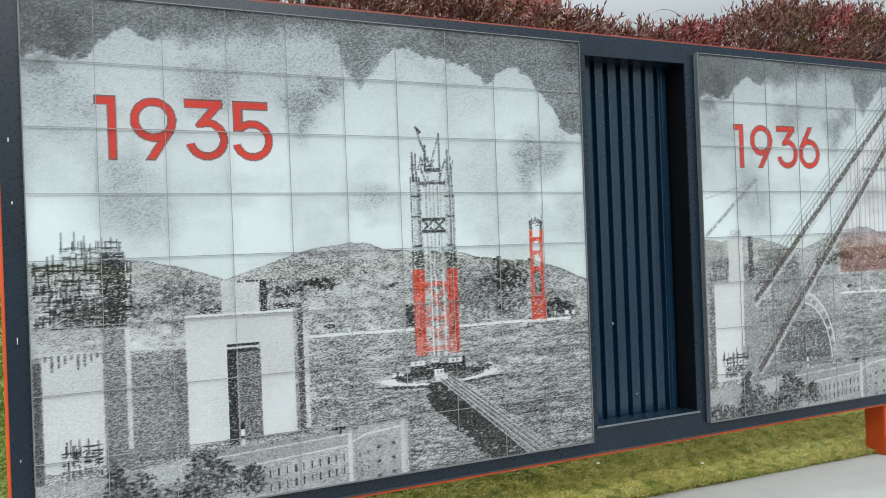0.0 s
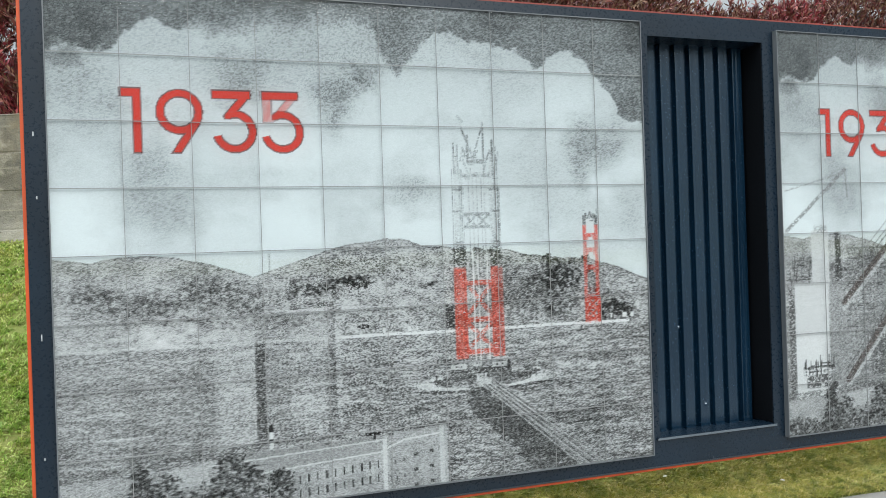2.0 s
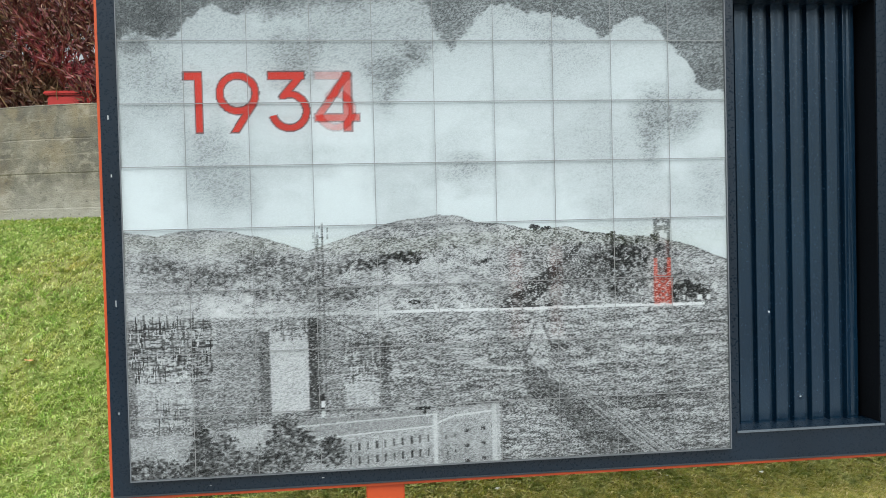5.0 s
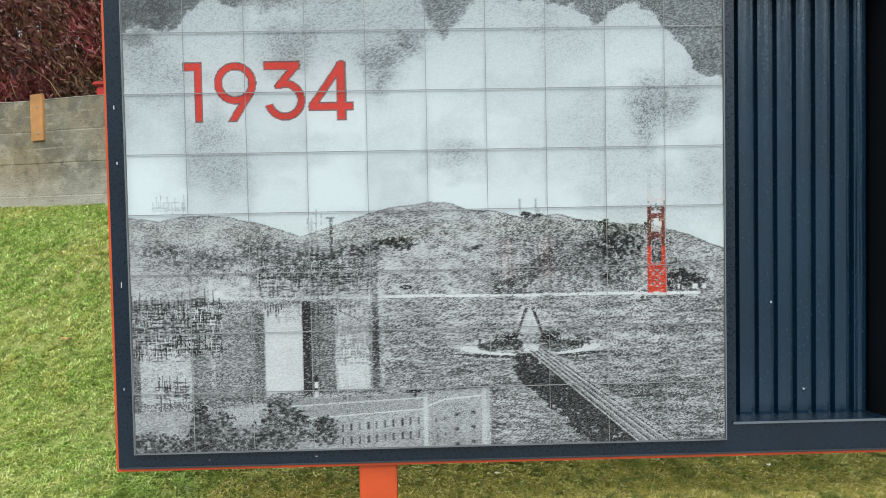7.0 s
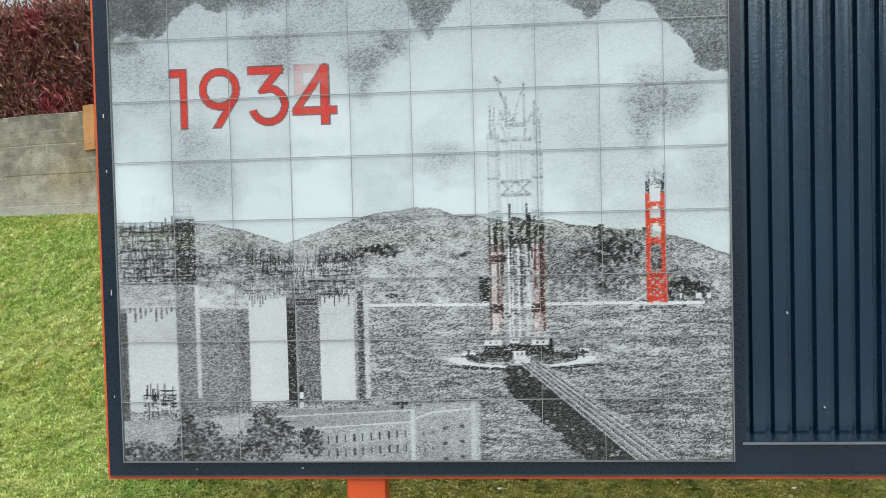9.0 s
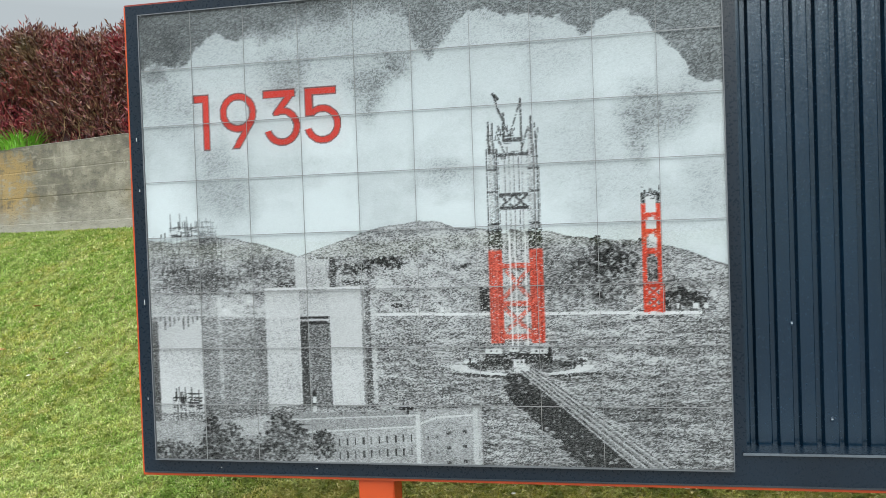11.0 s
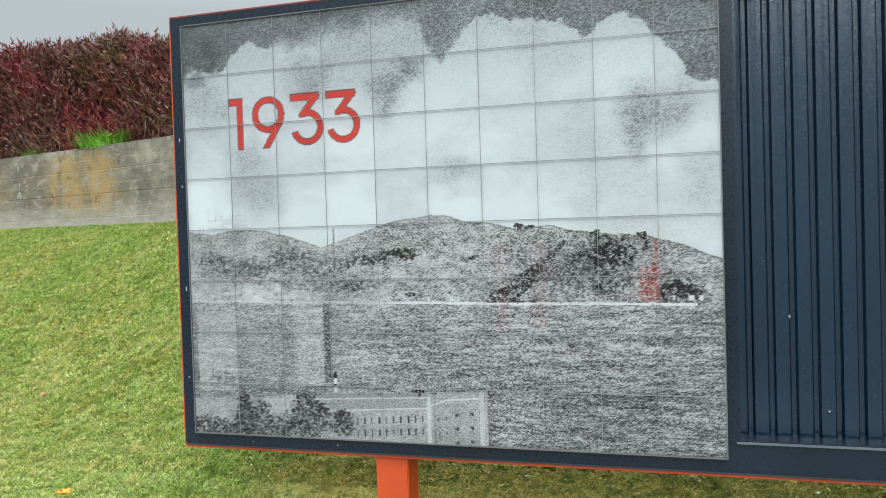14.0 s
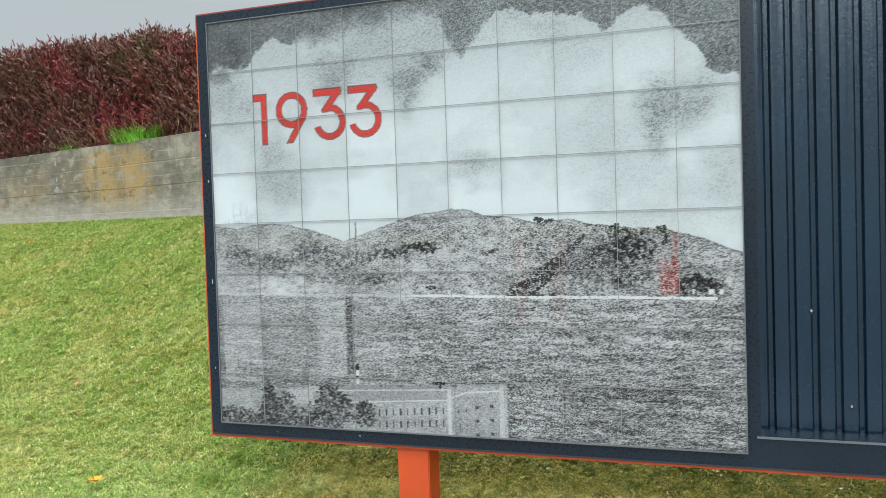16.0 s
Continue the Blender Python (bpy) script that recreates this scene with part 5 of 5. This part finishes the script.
def lawn(count):
    """Grass blades, thickest where the lawn lies close."""
    rng = np.random.RandomState(12)
    tufts = count // 4
    x = np.where(rng.rand(tufts) < 0.60, rng.uniform(-9.5, 0.4, tufts), rng.uniform(-0.4, 7.4, tufts))
    y = 3.6 + (rng.rand(tufts) ** 1.25) * 7.2
    close = (x > 0.4) & (rng.rand(tufts) < 0.5)
    y = np.where(close, edge_y(x) + rng.rand(tufts) * 0.6, y)
    keep = (y > edge_y(x) + 0.005) & (y < wall_y(x) + 0.02) & ((x < 0.4) | (y < 5.9)) & (x > -2.0 - (y - 3.4) * 1.35)
    x, y = x[keep], y[keep]
    tall = rng.uniform(0.65, 1.2, len(x))
    per = count // len(x)
    x, y, tall = np.repeat(x, per), np.repeat(y, per), np.repeat(tall, per)
    n = len(x)
    x, y = x + rng.normal(0, 0.016, n), y + rng.normal(0, 0.016, n)
    z = lawn_z(x, y) - 0.012
    ang = np.where(rng.rand(n) < 0.45, rng.normal(-0.5, 0.7, n), rng.rand(n) * 2 * np.pi)
    lean = rng.uniform(0.4, 1.7, n)
    hgt, wid = rng.uniform(0.024, 0.050, n) * tall, rng.uniform(0.0026, 0.0050, n) * (1 + (y - 4) * 0.18)
    dx, dy = np.cos(ang), np.sin(ang)
    base = np.stack((x, y, z), -1)
    side = np.stack((-dy * wid, dx * wid, np.zeros(n)), -1)
    mid = base + np.stack((dx * lean * hgt * 0.35, dy * lean * hgt * 0.35, hgt * 0.5), -1)
    tip = base + np.stack((dx * lean * hgt * 0.95, dy * lean * hgt * 0.95, hgt * (1.05 - 0.38 * lean)), -1)
    co = np.stack((base, mid + side, tip, mid - side), 1).reshape(-1, 3)
    loops = np.arange(n * 4)
    starts = np.arange(0, n * 4, 4)
    me = bpy.data.meshes.new("grass")
    me.vertices.add(len(co))
    me.vertices.foreach_set("co", co.ravel())
    me.loops.add(len(loops))
    me.loops.foreach_set("vertex_index", loops.astype(np.int32))
    me.polygons.add(len(starts))
    me.polygons.foreach_set("loop_start", starts.astype(np.int32))
    me.update()
    me.materials.append(GRASS)
    tagged(new("grass", me), "short green lawn with yellowing patches on a slope", "grass", kind="stuff")


lawn(520000)


# ---- retaining wall ----
def wall_top(x):
    return np.interp(x, (-13, -8.8, -7, -5.4, -3.5, -2.1, -1, 2, 12), (2.70, 2.79, 2.84, 2.855, 2.86, 2.82, 2.765, 2.75, 2.75))


def retaining_wall():
    """Board-formed concrete: courses slightly out of line, a rounded top edge."""
    xs = np.linspace(-14, 14, 225)
    rng = np.random.RandomState(3)
    bm = bmesh.new()
    rows = []
    steps = [(0.0, 0.0)]
    courses = 4
    for c in range(courses):
        off = rng.uniform(-0.005, 0.005)
        a, b = c / courses, (c + 1) / courses
        steps += [(a + 0.008, off), (b - 0.008, off), (b, 0.0035)]
    steps[-1] = (0.985, steps[-2][1])
    for f, off in steps + [(1.0, 0.02), (1.0, 0.24), (0.0, 0.26)]:
        row = []
        for x in xs:
            b, t = 1.45, float(wall_top(x))
            row.append(bm.verts.new((x, float(wall_y(x)) + off, b + (t - b) * f)))
        rows.append(row)
    for a, b in zip(rows, rows[1:]):
        for k in range(len(xs) - 1):
            bm.faces.new((a[k], a[k + 1], b[k + 1], b[k]))
    ob = part("wall_retaining", bm, WALLC)
    tagged(ob, "weathered stained board-formed concrete retaining wall", "wall", kind="structure")

    # spalled spots, with the pale core of the concrete showing
    for x, z, r in ((-7.40, 2.20, 0.06), (-7.41, 2.63, 0.04), (-7.39, 2.37, 0.035), (-8.17, 2.21, 0.03), (-5.62, 2.28, 0.03)):
        bm = bmesh.new()
        bmesh.ops.create_icosphere(bm, subdivisions=2, radius=r)
        for v in bm.verts:
            v.co *= 1 + 1.3 * noise.noise(v.co * 38 + Vector((x, z, 0)))
            v.co = Vector((x + v.co.x * 0.8, float(wall_y(x)) + v.co.y * 0.18, z + v.co.z))
        part("spall", bm, PAVE, ob, "pale broken spot in the concrete")


retaining_wall()


# ---- hedge ----
def leaf_material():
    m, nt, b = nodes_of("red_hedge_leaves")
    geo = nt.nodes.new("ShaderNodeNewGeometry")
    co = nt.nodes.new("ShaderNodeTexCoord")
    patch = noise_node(nt, 1.1, 4, co.outputs["Object"])
    a = ramp(nt, geo.outputs["Random Per Island"], [(0.0, (0.050, 0.014, 0.016)), (0.4, (0.120, 0.028, 0.030)), (0.75, (0.19, 0.058, 0.046)), (0.92, (0.17, 0.105, 0.055)), (1.0, (0.32, 0.18, 0.11))])
    r = ramp(nt, geo.outputs["Random Per Island"], [(0.0, (0.10, 0.012, 0.02)), (0.6, (0.27, 0.022, 0.04)), (1.0, (0.38, 0.06, 0.07))])
    g = ramp(nt, geo.outputs["Random Per Island"], [(0.0, (0.05, 0.045, 0.018)), (1.0, (0.16, 0.12, 0.05))])
    c = mix(nt, ramp(nt, patch, [(0.53, (0, 0, 0)), (0.64, (0.85, 0.85, 0.85))]), a, r)
    c = mix(nt, ramp(nt, noise_node(nt, 0.8, 4, co.outputs["Object"], (1, 1, 1.3)), [(0.56, (0, 0, 0)), (0.72, (0.8, 0.8, 0.8))]), c, g)
    nt.links.new(c, b.inputs["Base Color"])
    b.inputs["Roughness"].default_value = 0.5
    return m


LEAF = leaf_material()
TWIG = painted("brown_twig_bark", (0.24, 0.15, 0.09), 0.8)
STRAW = painted("dry_straw_stem", (0.34, 0.23, 0.12), 0.8, 0.3)
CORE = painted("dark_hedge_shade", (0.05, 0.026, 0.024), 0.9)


def hedge_top(x):
    return np.interp(x, (-14, -8, -6, -4, -2, 0, 2, 5, 6, 7, 8.1, 9.0, 9.5, 10.2, 11, 13, 19), (4.68, 4.64, 4.52, 4.28, 4.08, 4.1, 4.32, 4.41, 4.34, 4.31, 4.38, 4.55, 4.78, 5.02, 5.1, 5.35, 5.5))


def leaves_mesh(name, co, quads_per, material):
    n = len(co) // 4
    me = bpy.data.meshes.new(name)
    me.vertices.add(len(co))
    me.vertices.foreach_set("co", co.ravel())
    me.loops.add(n * 4)
    me.loops.foreach_set("vertex_index", np.arange(n * 4, dtype=np.int32))
    me.polygons.add(n)
    me.polygons.foreach_set("loop_start", np.arange(0, n * 4, 4, dtype=np.int32))
    me.update()
    me.materials.append(material)
    return me


def hedge():
    root = tagged(new("hedge"), "dense dark red-leaved hedge with upright shoots behind the wall", "hedge")
    rng = np.random.RandomState(8)
    # shoots: a start in the hedge's body, a way that leans out and up
    n = 19000
    x = np.where(rng.rand(n) < 0.55, rng.uniform(-11, 0.6, n), rng.uniform(0.6, 17, n))
    top = hedge_top(x) + (np.sin(x * 3.1) + np.sin(x * 7.7 + 1)) * 0.04
    low = wall_top(x) - 0.05
    f = rng.rand(n) ** 0.8
    on_top = rng.rand(n) < 0.33
    f = np.where(on_top, 1.0, f)
    y = wall_y(x) + 0.42 + 0.12 * np.sin(x * 2.3 + f * 5) + np.where(on_top, rng.uniform(0, 0.9, n), rng.uniform(-0.12, 0.22, n)) + 0.12 * f
    z = low + (top - low) * f - np.where(on_top, rng.uniform(0.1, 0.3, n), 0.15)
    way = np.stack((np.where(on_top, rng.normal(0, 0.22, n), rng.normal(0, 0.5, n)), np.where(on_top, rng.normal(0, 0.25, n), rng.normal(-0.35, 0.3, n)), rng.uniform(0.35, 1.1, n)), -1)
    way /= np.linalg.norm(way, axis=1, keepdims=True)
    length = rng.uniform(0.16, 0.36, n)
    start = np.stack((x, y, z), -1)
    # twigs as slim strips
    side = np.cross(way, rng.normal(0, 1, (n, 3)))
    side /= np.linalg.norm(side, axis=1, keepdims=True)
    w = 0.005
    end = start + way * length[:, None]
    tw = np.stack((start - side * w, start + side * w, end + side * w * 0.4, end - side * w * 0.4), 1).reshape(-1, 3)
    t = new("twig", leaves_mesh("twig", tw, 4, TWIG))
    t.parent = root
    # leaves along each shoot
    per = 14
    s = np.repeat(start, per, 0)
    d = np.repeat(way, per, 0)
    ln = np.repeat(length, per)
    m = n * per
    at = s + d * (ln * rng.uniform(0.15, 1.0, m))[:, None]
    out = d * 0.9 + rng.normal(0, 0.40, (m, 3))
    out /= np.linalg.norm(out, axis=1, keepdims=True)
    lat = np.cross(out, rng.normal(0, 1, (m, 3)))
    lat /= np.linalg.norm(lat, axis=1, keepdims=True)
    size, wide = rng.uniform(0.05, 0.105, m)[:, None], rng.uniform(0.0075, 0.0135, m)[:, None]
    co = np.stack((at, at + out * size * 0.45 + lat * wide, at + out * size, at + out * size * 0.45 - lat * wide), 1).reshape(-1, 3)
    lv = new("leaves", leaves_mesh("leaves", co, 4, LEAF))
    lv.parent = root
    tagged(lv, "small narrow dark red leaves", kind="stuff")
    tagged(t, "thin brown twigs", kind="stuff")
    # bare dry stems that arch out over the wall
    k = 60
    sx = np.where(rng.rand(k) < 0.7, rng.normal(-6.4, 0.6, k), rng.uniform(-10, 0, k))
    foot = np.stack((sx, wall_y(sx) + rng.uniform(0.18, 0.45, k), wall_top(sx) - 0.05), -1)
    tip = foot + np.stack((rng.normal(0, 0.28, k), rng.normal(-0.22, 0.08, k), rng.uniform(0.15, 0.5, k)), -1)
    knee = foot * 0.45 + tip * 0.55 + np.stack((rng.normal(0, 0.09, k), rng.normal(-0.03, 0.04, k), np.zeros(k)), -1)
    w = np.array([0.006, 0, 0])
    st = np.concatenate((np.stack((foot - w, foot + w, knee + w * 0.8, knee - w * 0.8), 1), np.stack((knee - w * 0.8, knee + w * 0.8, tip + w * 0.3, tip - w * 0.3), 1))).reshape(-1, 3)
    stems = new("stem", leaves_mesh("stem", st, 4, STRAW))
    stems.parent = root
    tagged(stems, "bare straw-coloured stems", kind="stuff")
    # added dark sheet whose colour stands in for the shade between the leaves
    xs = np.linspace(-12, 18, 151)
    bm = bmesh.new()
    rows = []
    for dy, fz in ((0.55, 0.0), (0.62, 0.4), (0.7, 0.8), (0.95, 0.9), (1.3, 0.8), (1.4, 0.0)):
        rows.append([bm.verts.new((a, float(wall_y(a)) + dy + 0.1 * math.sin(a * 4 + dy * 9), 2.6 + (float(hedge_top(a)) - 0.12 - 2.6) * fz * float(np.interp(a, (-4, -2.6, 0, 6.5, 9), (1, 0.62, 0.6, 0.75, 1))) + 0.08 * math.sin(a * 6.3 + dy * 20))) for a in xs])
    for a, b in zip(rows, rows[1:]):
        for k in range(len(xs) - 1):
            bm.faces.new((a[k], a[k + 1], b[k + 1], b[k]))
    part("shade_sheet", bm, CORE, root)
    return root


hedge()


# ---- small things ----
PLANK = painted("weathered_orange_board", (0.42, 0.20, 0.07), 0.75, 0.3, 20)
STEEL = painted("dull_steel", (0.25, 0.24, 0.22), 0.5)
REDPAINT = painted("bright_red_paint", (0.42, 0.025, 0.02), 0.35)
PETAL = painted("poppy_petal", (0.85, 0.29, 0.01), 0.6)
GREENLEAF = painted("fresh_green_leaf", (0.17, 0.40, 0.035), 0.5, 0.3)
PALE = painted("pale_fallen_petal", (0.50, 0.48, 0.40), 0.7)
BROWN = painted("dry_brown_leaf", (0.42, 0.19, 0.07), 0.8)


def wall_board():
    root = tagged(new("board"), "short orange-brown wooden board screwed upright to the concrete wall", "board")
    x = -2.65
    root.matrix_basis = pose(x, float(wall_y(x)) - 0.03, 2.39, 0, 0, -29)
    plank = part("plank", box(-0.1, 0.1, 0, 0.035, 0, 0.50, 0.004), PLANK, root)
    for z in (0.08, 0.36):
        bm = bmesh.new()
        bmesh.ops.create_cone(bm, segments=12, radius1=0.014, radius2=0.011, depth=0.01, cap_ends=True, matrix=pose(0.015, -0.004, z, 90))
        part("screw", bm, STEEL, plank, "dull steel screw head")


def blades(name, n, spread, height, width, seed, material, parent):
    """Arching leaves that rise from one clump."""
    rng = np.random.RandomState(seed)
    bm = bmesh.new()
    for k in range(n):
        a, r = rng.rand() * 6.28, spread * math.sqrt(rng.rand())
        base = Vector((math.cos(a) * r, math.sin(a) * r * 0.4, 0))
        way = Vector((math.cos(a), math.sin(a), 0)) * rng.uniform(0.3, 1.3)
        h = height * rng.uniform(0.4, 1.0) * (1 - 0.3 * (r / spread) ** 2)
        side = Vector((-math.sin(a), math.cos(a), 0)) * width
        pts = [base + way * h * t * t + Vector((0, 0, h * (t - 0.25 * t * t))) for t in (0, 0.4, 0.75, 1)]
        vs = [(bm.verts.new(p - side * w), bm.verts.new(p + side * w)) for p, w in zip(pts, (0.7, 1, 0.7, 0.08))]
        for p, q in zip(vs, vs[1:]):
            bm.faces.new((p[0], p[1], q[1], q[0]))
    return part(name, bm, material, parent)


def green_tuft():
    root = tagged(new("green_tuft"), "bright green leafy tuft growing on top of the wall", "plant")
    x = -5.62
    root.location = (x, float(wall_y(x)) + 0.14, float(wall_top(x)) - 0.02)
    blades("leaf_clump", 260, 0.46, 0.46, 0.008, 2, GREENLEAF, root)


def small_weed():
    root = tagged(new("weed"), "small pale green weed on the wall's edge", "plant")
    x = -7.36
    root.location = (x, float(wall_y(x)) + 0.28, float(wall_top(x)) - 0.04)
    blades("leaf_clump", 70, 0.14, 0.30, 0.011, 5, GREENLEAF, root)


def poppy(x, y, turn):
    root = tagged(new("poppy"), "open orange poppy flower in the grass", "flower", "poppies in the lawn")
    root.matrix_basis = pose(x, y, float(lawn_z(x, y)), 0, 0, turn)
    bm = bmesh.new()
    bmesh.ops.create_cone(bm, segments=6, radius1=0.002, radius2=0.0015, depth=0.05, matrix=pose(0, 0, 0.025))
    part("stem", bm, GREENLEAF, root, "thin green stem")
    for k in range(4):
        bm = bmesh.new()
        rows = []
        for t in (0.0, 0.5, 1.0):
            r, w = 0.005 + 0.040 * t, 0.005 + 0.026 * math.sin(1.2 + t * 0.9) * t
            rows.append([bm.verts.new((r, s * w, 0.05 + 0.02 * t * t + 0.004 * abs(s))) for s in (-1, 0, 1)])
        for p, q in zip(rows, rows[1:]):
            for j in range(2):
                bm.faces.new((p[j], p[j + 1], q[j + 1], q[j]))
        ob = part("petal", bm, PETAL, root)
        ob.rotation_euler = (0, 0, math.radians(90 * k + 8))


def fallen_leaf(x, y, size, material, label, seed):
    rng = np.random.RandomState(seed)
    bm = bmesh.new()
    rows = []
    for t in (0, 0.3, 0.65, 1.0):
        w = size * (0.08 + 0.42 * math.sin(math.pi * min(1, t * 0.93 + 0.05)))
        rows.append([bm.verts.new((size * (t - 0.5), s * w, size * (0.12 * s * s + 0.1 * rng.rand()))) for s in (-1, 0, 1)])
    for p, q in zip(rows, rows[1:]):
        for j in range(2):
            bm.faces.new((p[j], p[j + 1], q[j + 1], q[j]))
    me = mesh_from("fallen_leaf", bm, material)
    ob = new("fallen_leaf", me)
    ob.matrix_basis = pose(x, y, float(lawn_z(x, y)) + 0.035, rng.uniform(-15, 15), rng.uniform(-15, 15), rng.uniform(0, 360))
    tagged(ob, label, "leaf", "fallen leaves on the lawn")


def red_box():
    """A painted box that shows between the hedge's stems."""
    root = tagged(new("red_box"), "glossy red painted metal box half hidden behind the hedge", "box")
    root.location = (-1.55, 8.72, 2.70)
    part("body", box(-0.34, 0.24, 0, 0.2, 0, 0.22, 0.02), REDPAINT, root)
    part("lid", box(-0.37, 0.27, -0.02, 0.22, 0.222, 0.262, 0.012), REDPAINT, root)


def eave():
    root = tagged(new("roof_edge"), "dark red painted timber roof edge beyond the hedge", "roof")
    root.location = (9.2, 14.0, 0)
    part("fascia", box(-1.6, 0.62, 0, 0.05, 6.33, 6.75, 0.005), REDBROWN, root)
    part("roof_slab", box(-1.55, 0.6, 0.055, 3.0, 6.45, 6.8, 0.01), REDBROWN, root)
    for x in (-1.3, 0.4):
        part("post", box(x - 0.08, x + 0.08, 0.3, 0.46, 1.6, 6.449, 0.006), REDBROWN, root)


def bent_wire():
    cu = bpy.data.curves.new("bent_wire", "CURVE")
    cu.dimensions, cu.bevel_depth, cu.bevel_resolution = "3D", 0.006, 2
    sp = cu.splines.new("POLY")
    pts = [(8.0 + 0.85 * t, 9.3, 4.62 + 0.24 * math.sin(math.pi * min(1, 0.18 + 0.8 * t))) for t in np.linspace(0, 1, 14)]
    pts = [(7.9, 9.3, 4.3)] + pts + [(8.9, 9.3, 4.2)]
    sp.points.add(len(pts) - 1)
    for p, q in zip(sp.points, pts):
        p.co = (*q, 1)
    cu.materials.append(STEEL)
    tagged(new("bent_wire", cu), "thin bent grey wire standing above the hedge", "wire")


wall_board()
green_tuft()
small_weed()
for spot in ((-0.99, 4.15, 20), (-6.33, 8.85, 70)):
    poppy(*spot)
rng_l = np.random.RandomState(21)
for k in range(9):
    lx = rng_l.uniform(-6.5, -0.6)
    ly = rng_l.uniform(5.2, float(wall_y(lx)) - 0.4)
    fallen_leaf(lx, ly, rng_l.uniform(0.02, 0.036), PALE, "pale dry petal fallen on the grass", k)
for k, (lx, ly) in enumerate(((-6.79, 8.92), (-5.7, 8.64), (-6.02, 9.9), (-4.74, 8.97), (-4.57, 8.49), (-3.38, 8.08), (-3.23, 8.08), (-3.64, 8.83), (-2.11, 6.34), (1.89, 4.78), (2.93, 4.8), (2.87, 4.85), (3.52, 4.79), (0.8, 4.9), (2.4, 4.95), (4.3, 4.6))):
    fallen_leaf(lx, ly, rng_l.uniform(0.020, 0.034), PALE, "pale dry petal fallen on the grass", 50 + k)
for k, (lx, ly) in enumerate(((-1.22, 6.2), (-2.92, 6.55), (-2.2, 6.26), (-3.67, 7.76), (-3.05, 7.21), (-4.07, 7.08), (-2.47, 5.58), (-5.13, 8.47), (1.2, 5.3))):
    fallen_leaf(lx, ly, 0.07, BROWN, "curled brown leaf fallen on the grass", 80 + k)
red_box()
eave()
bent_wire()
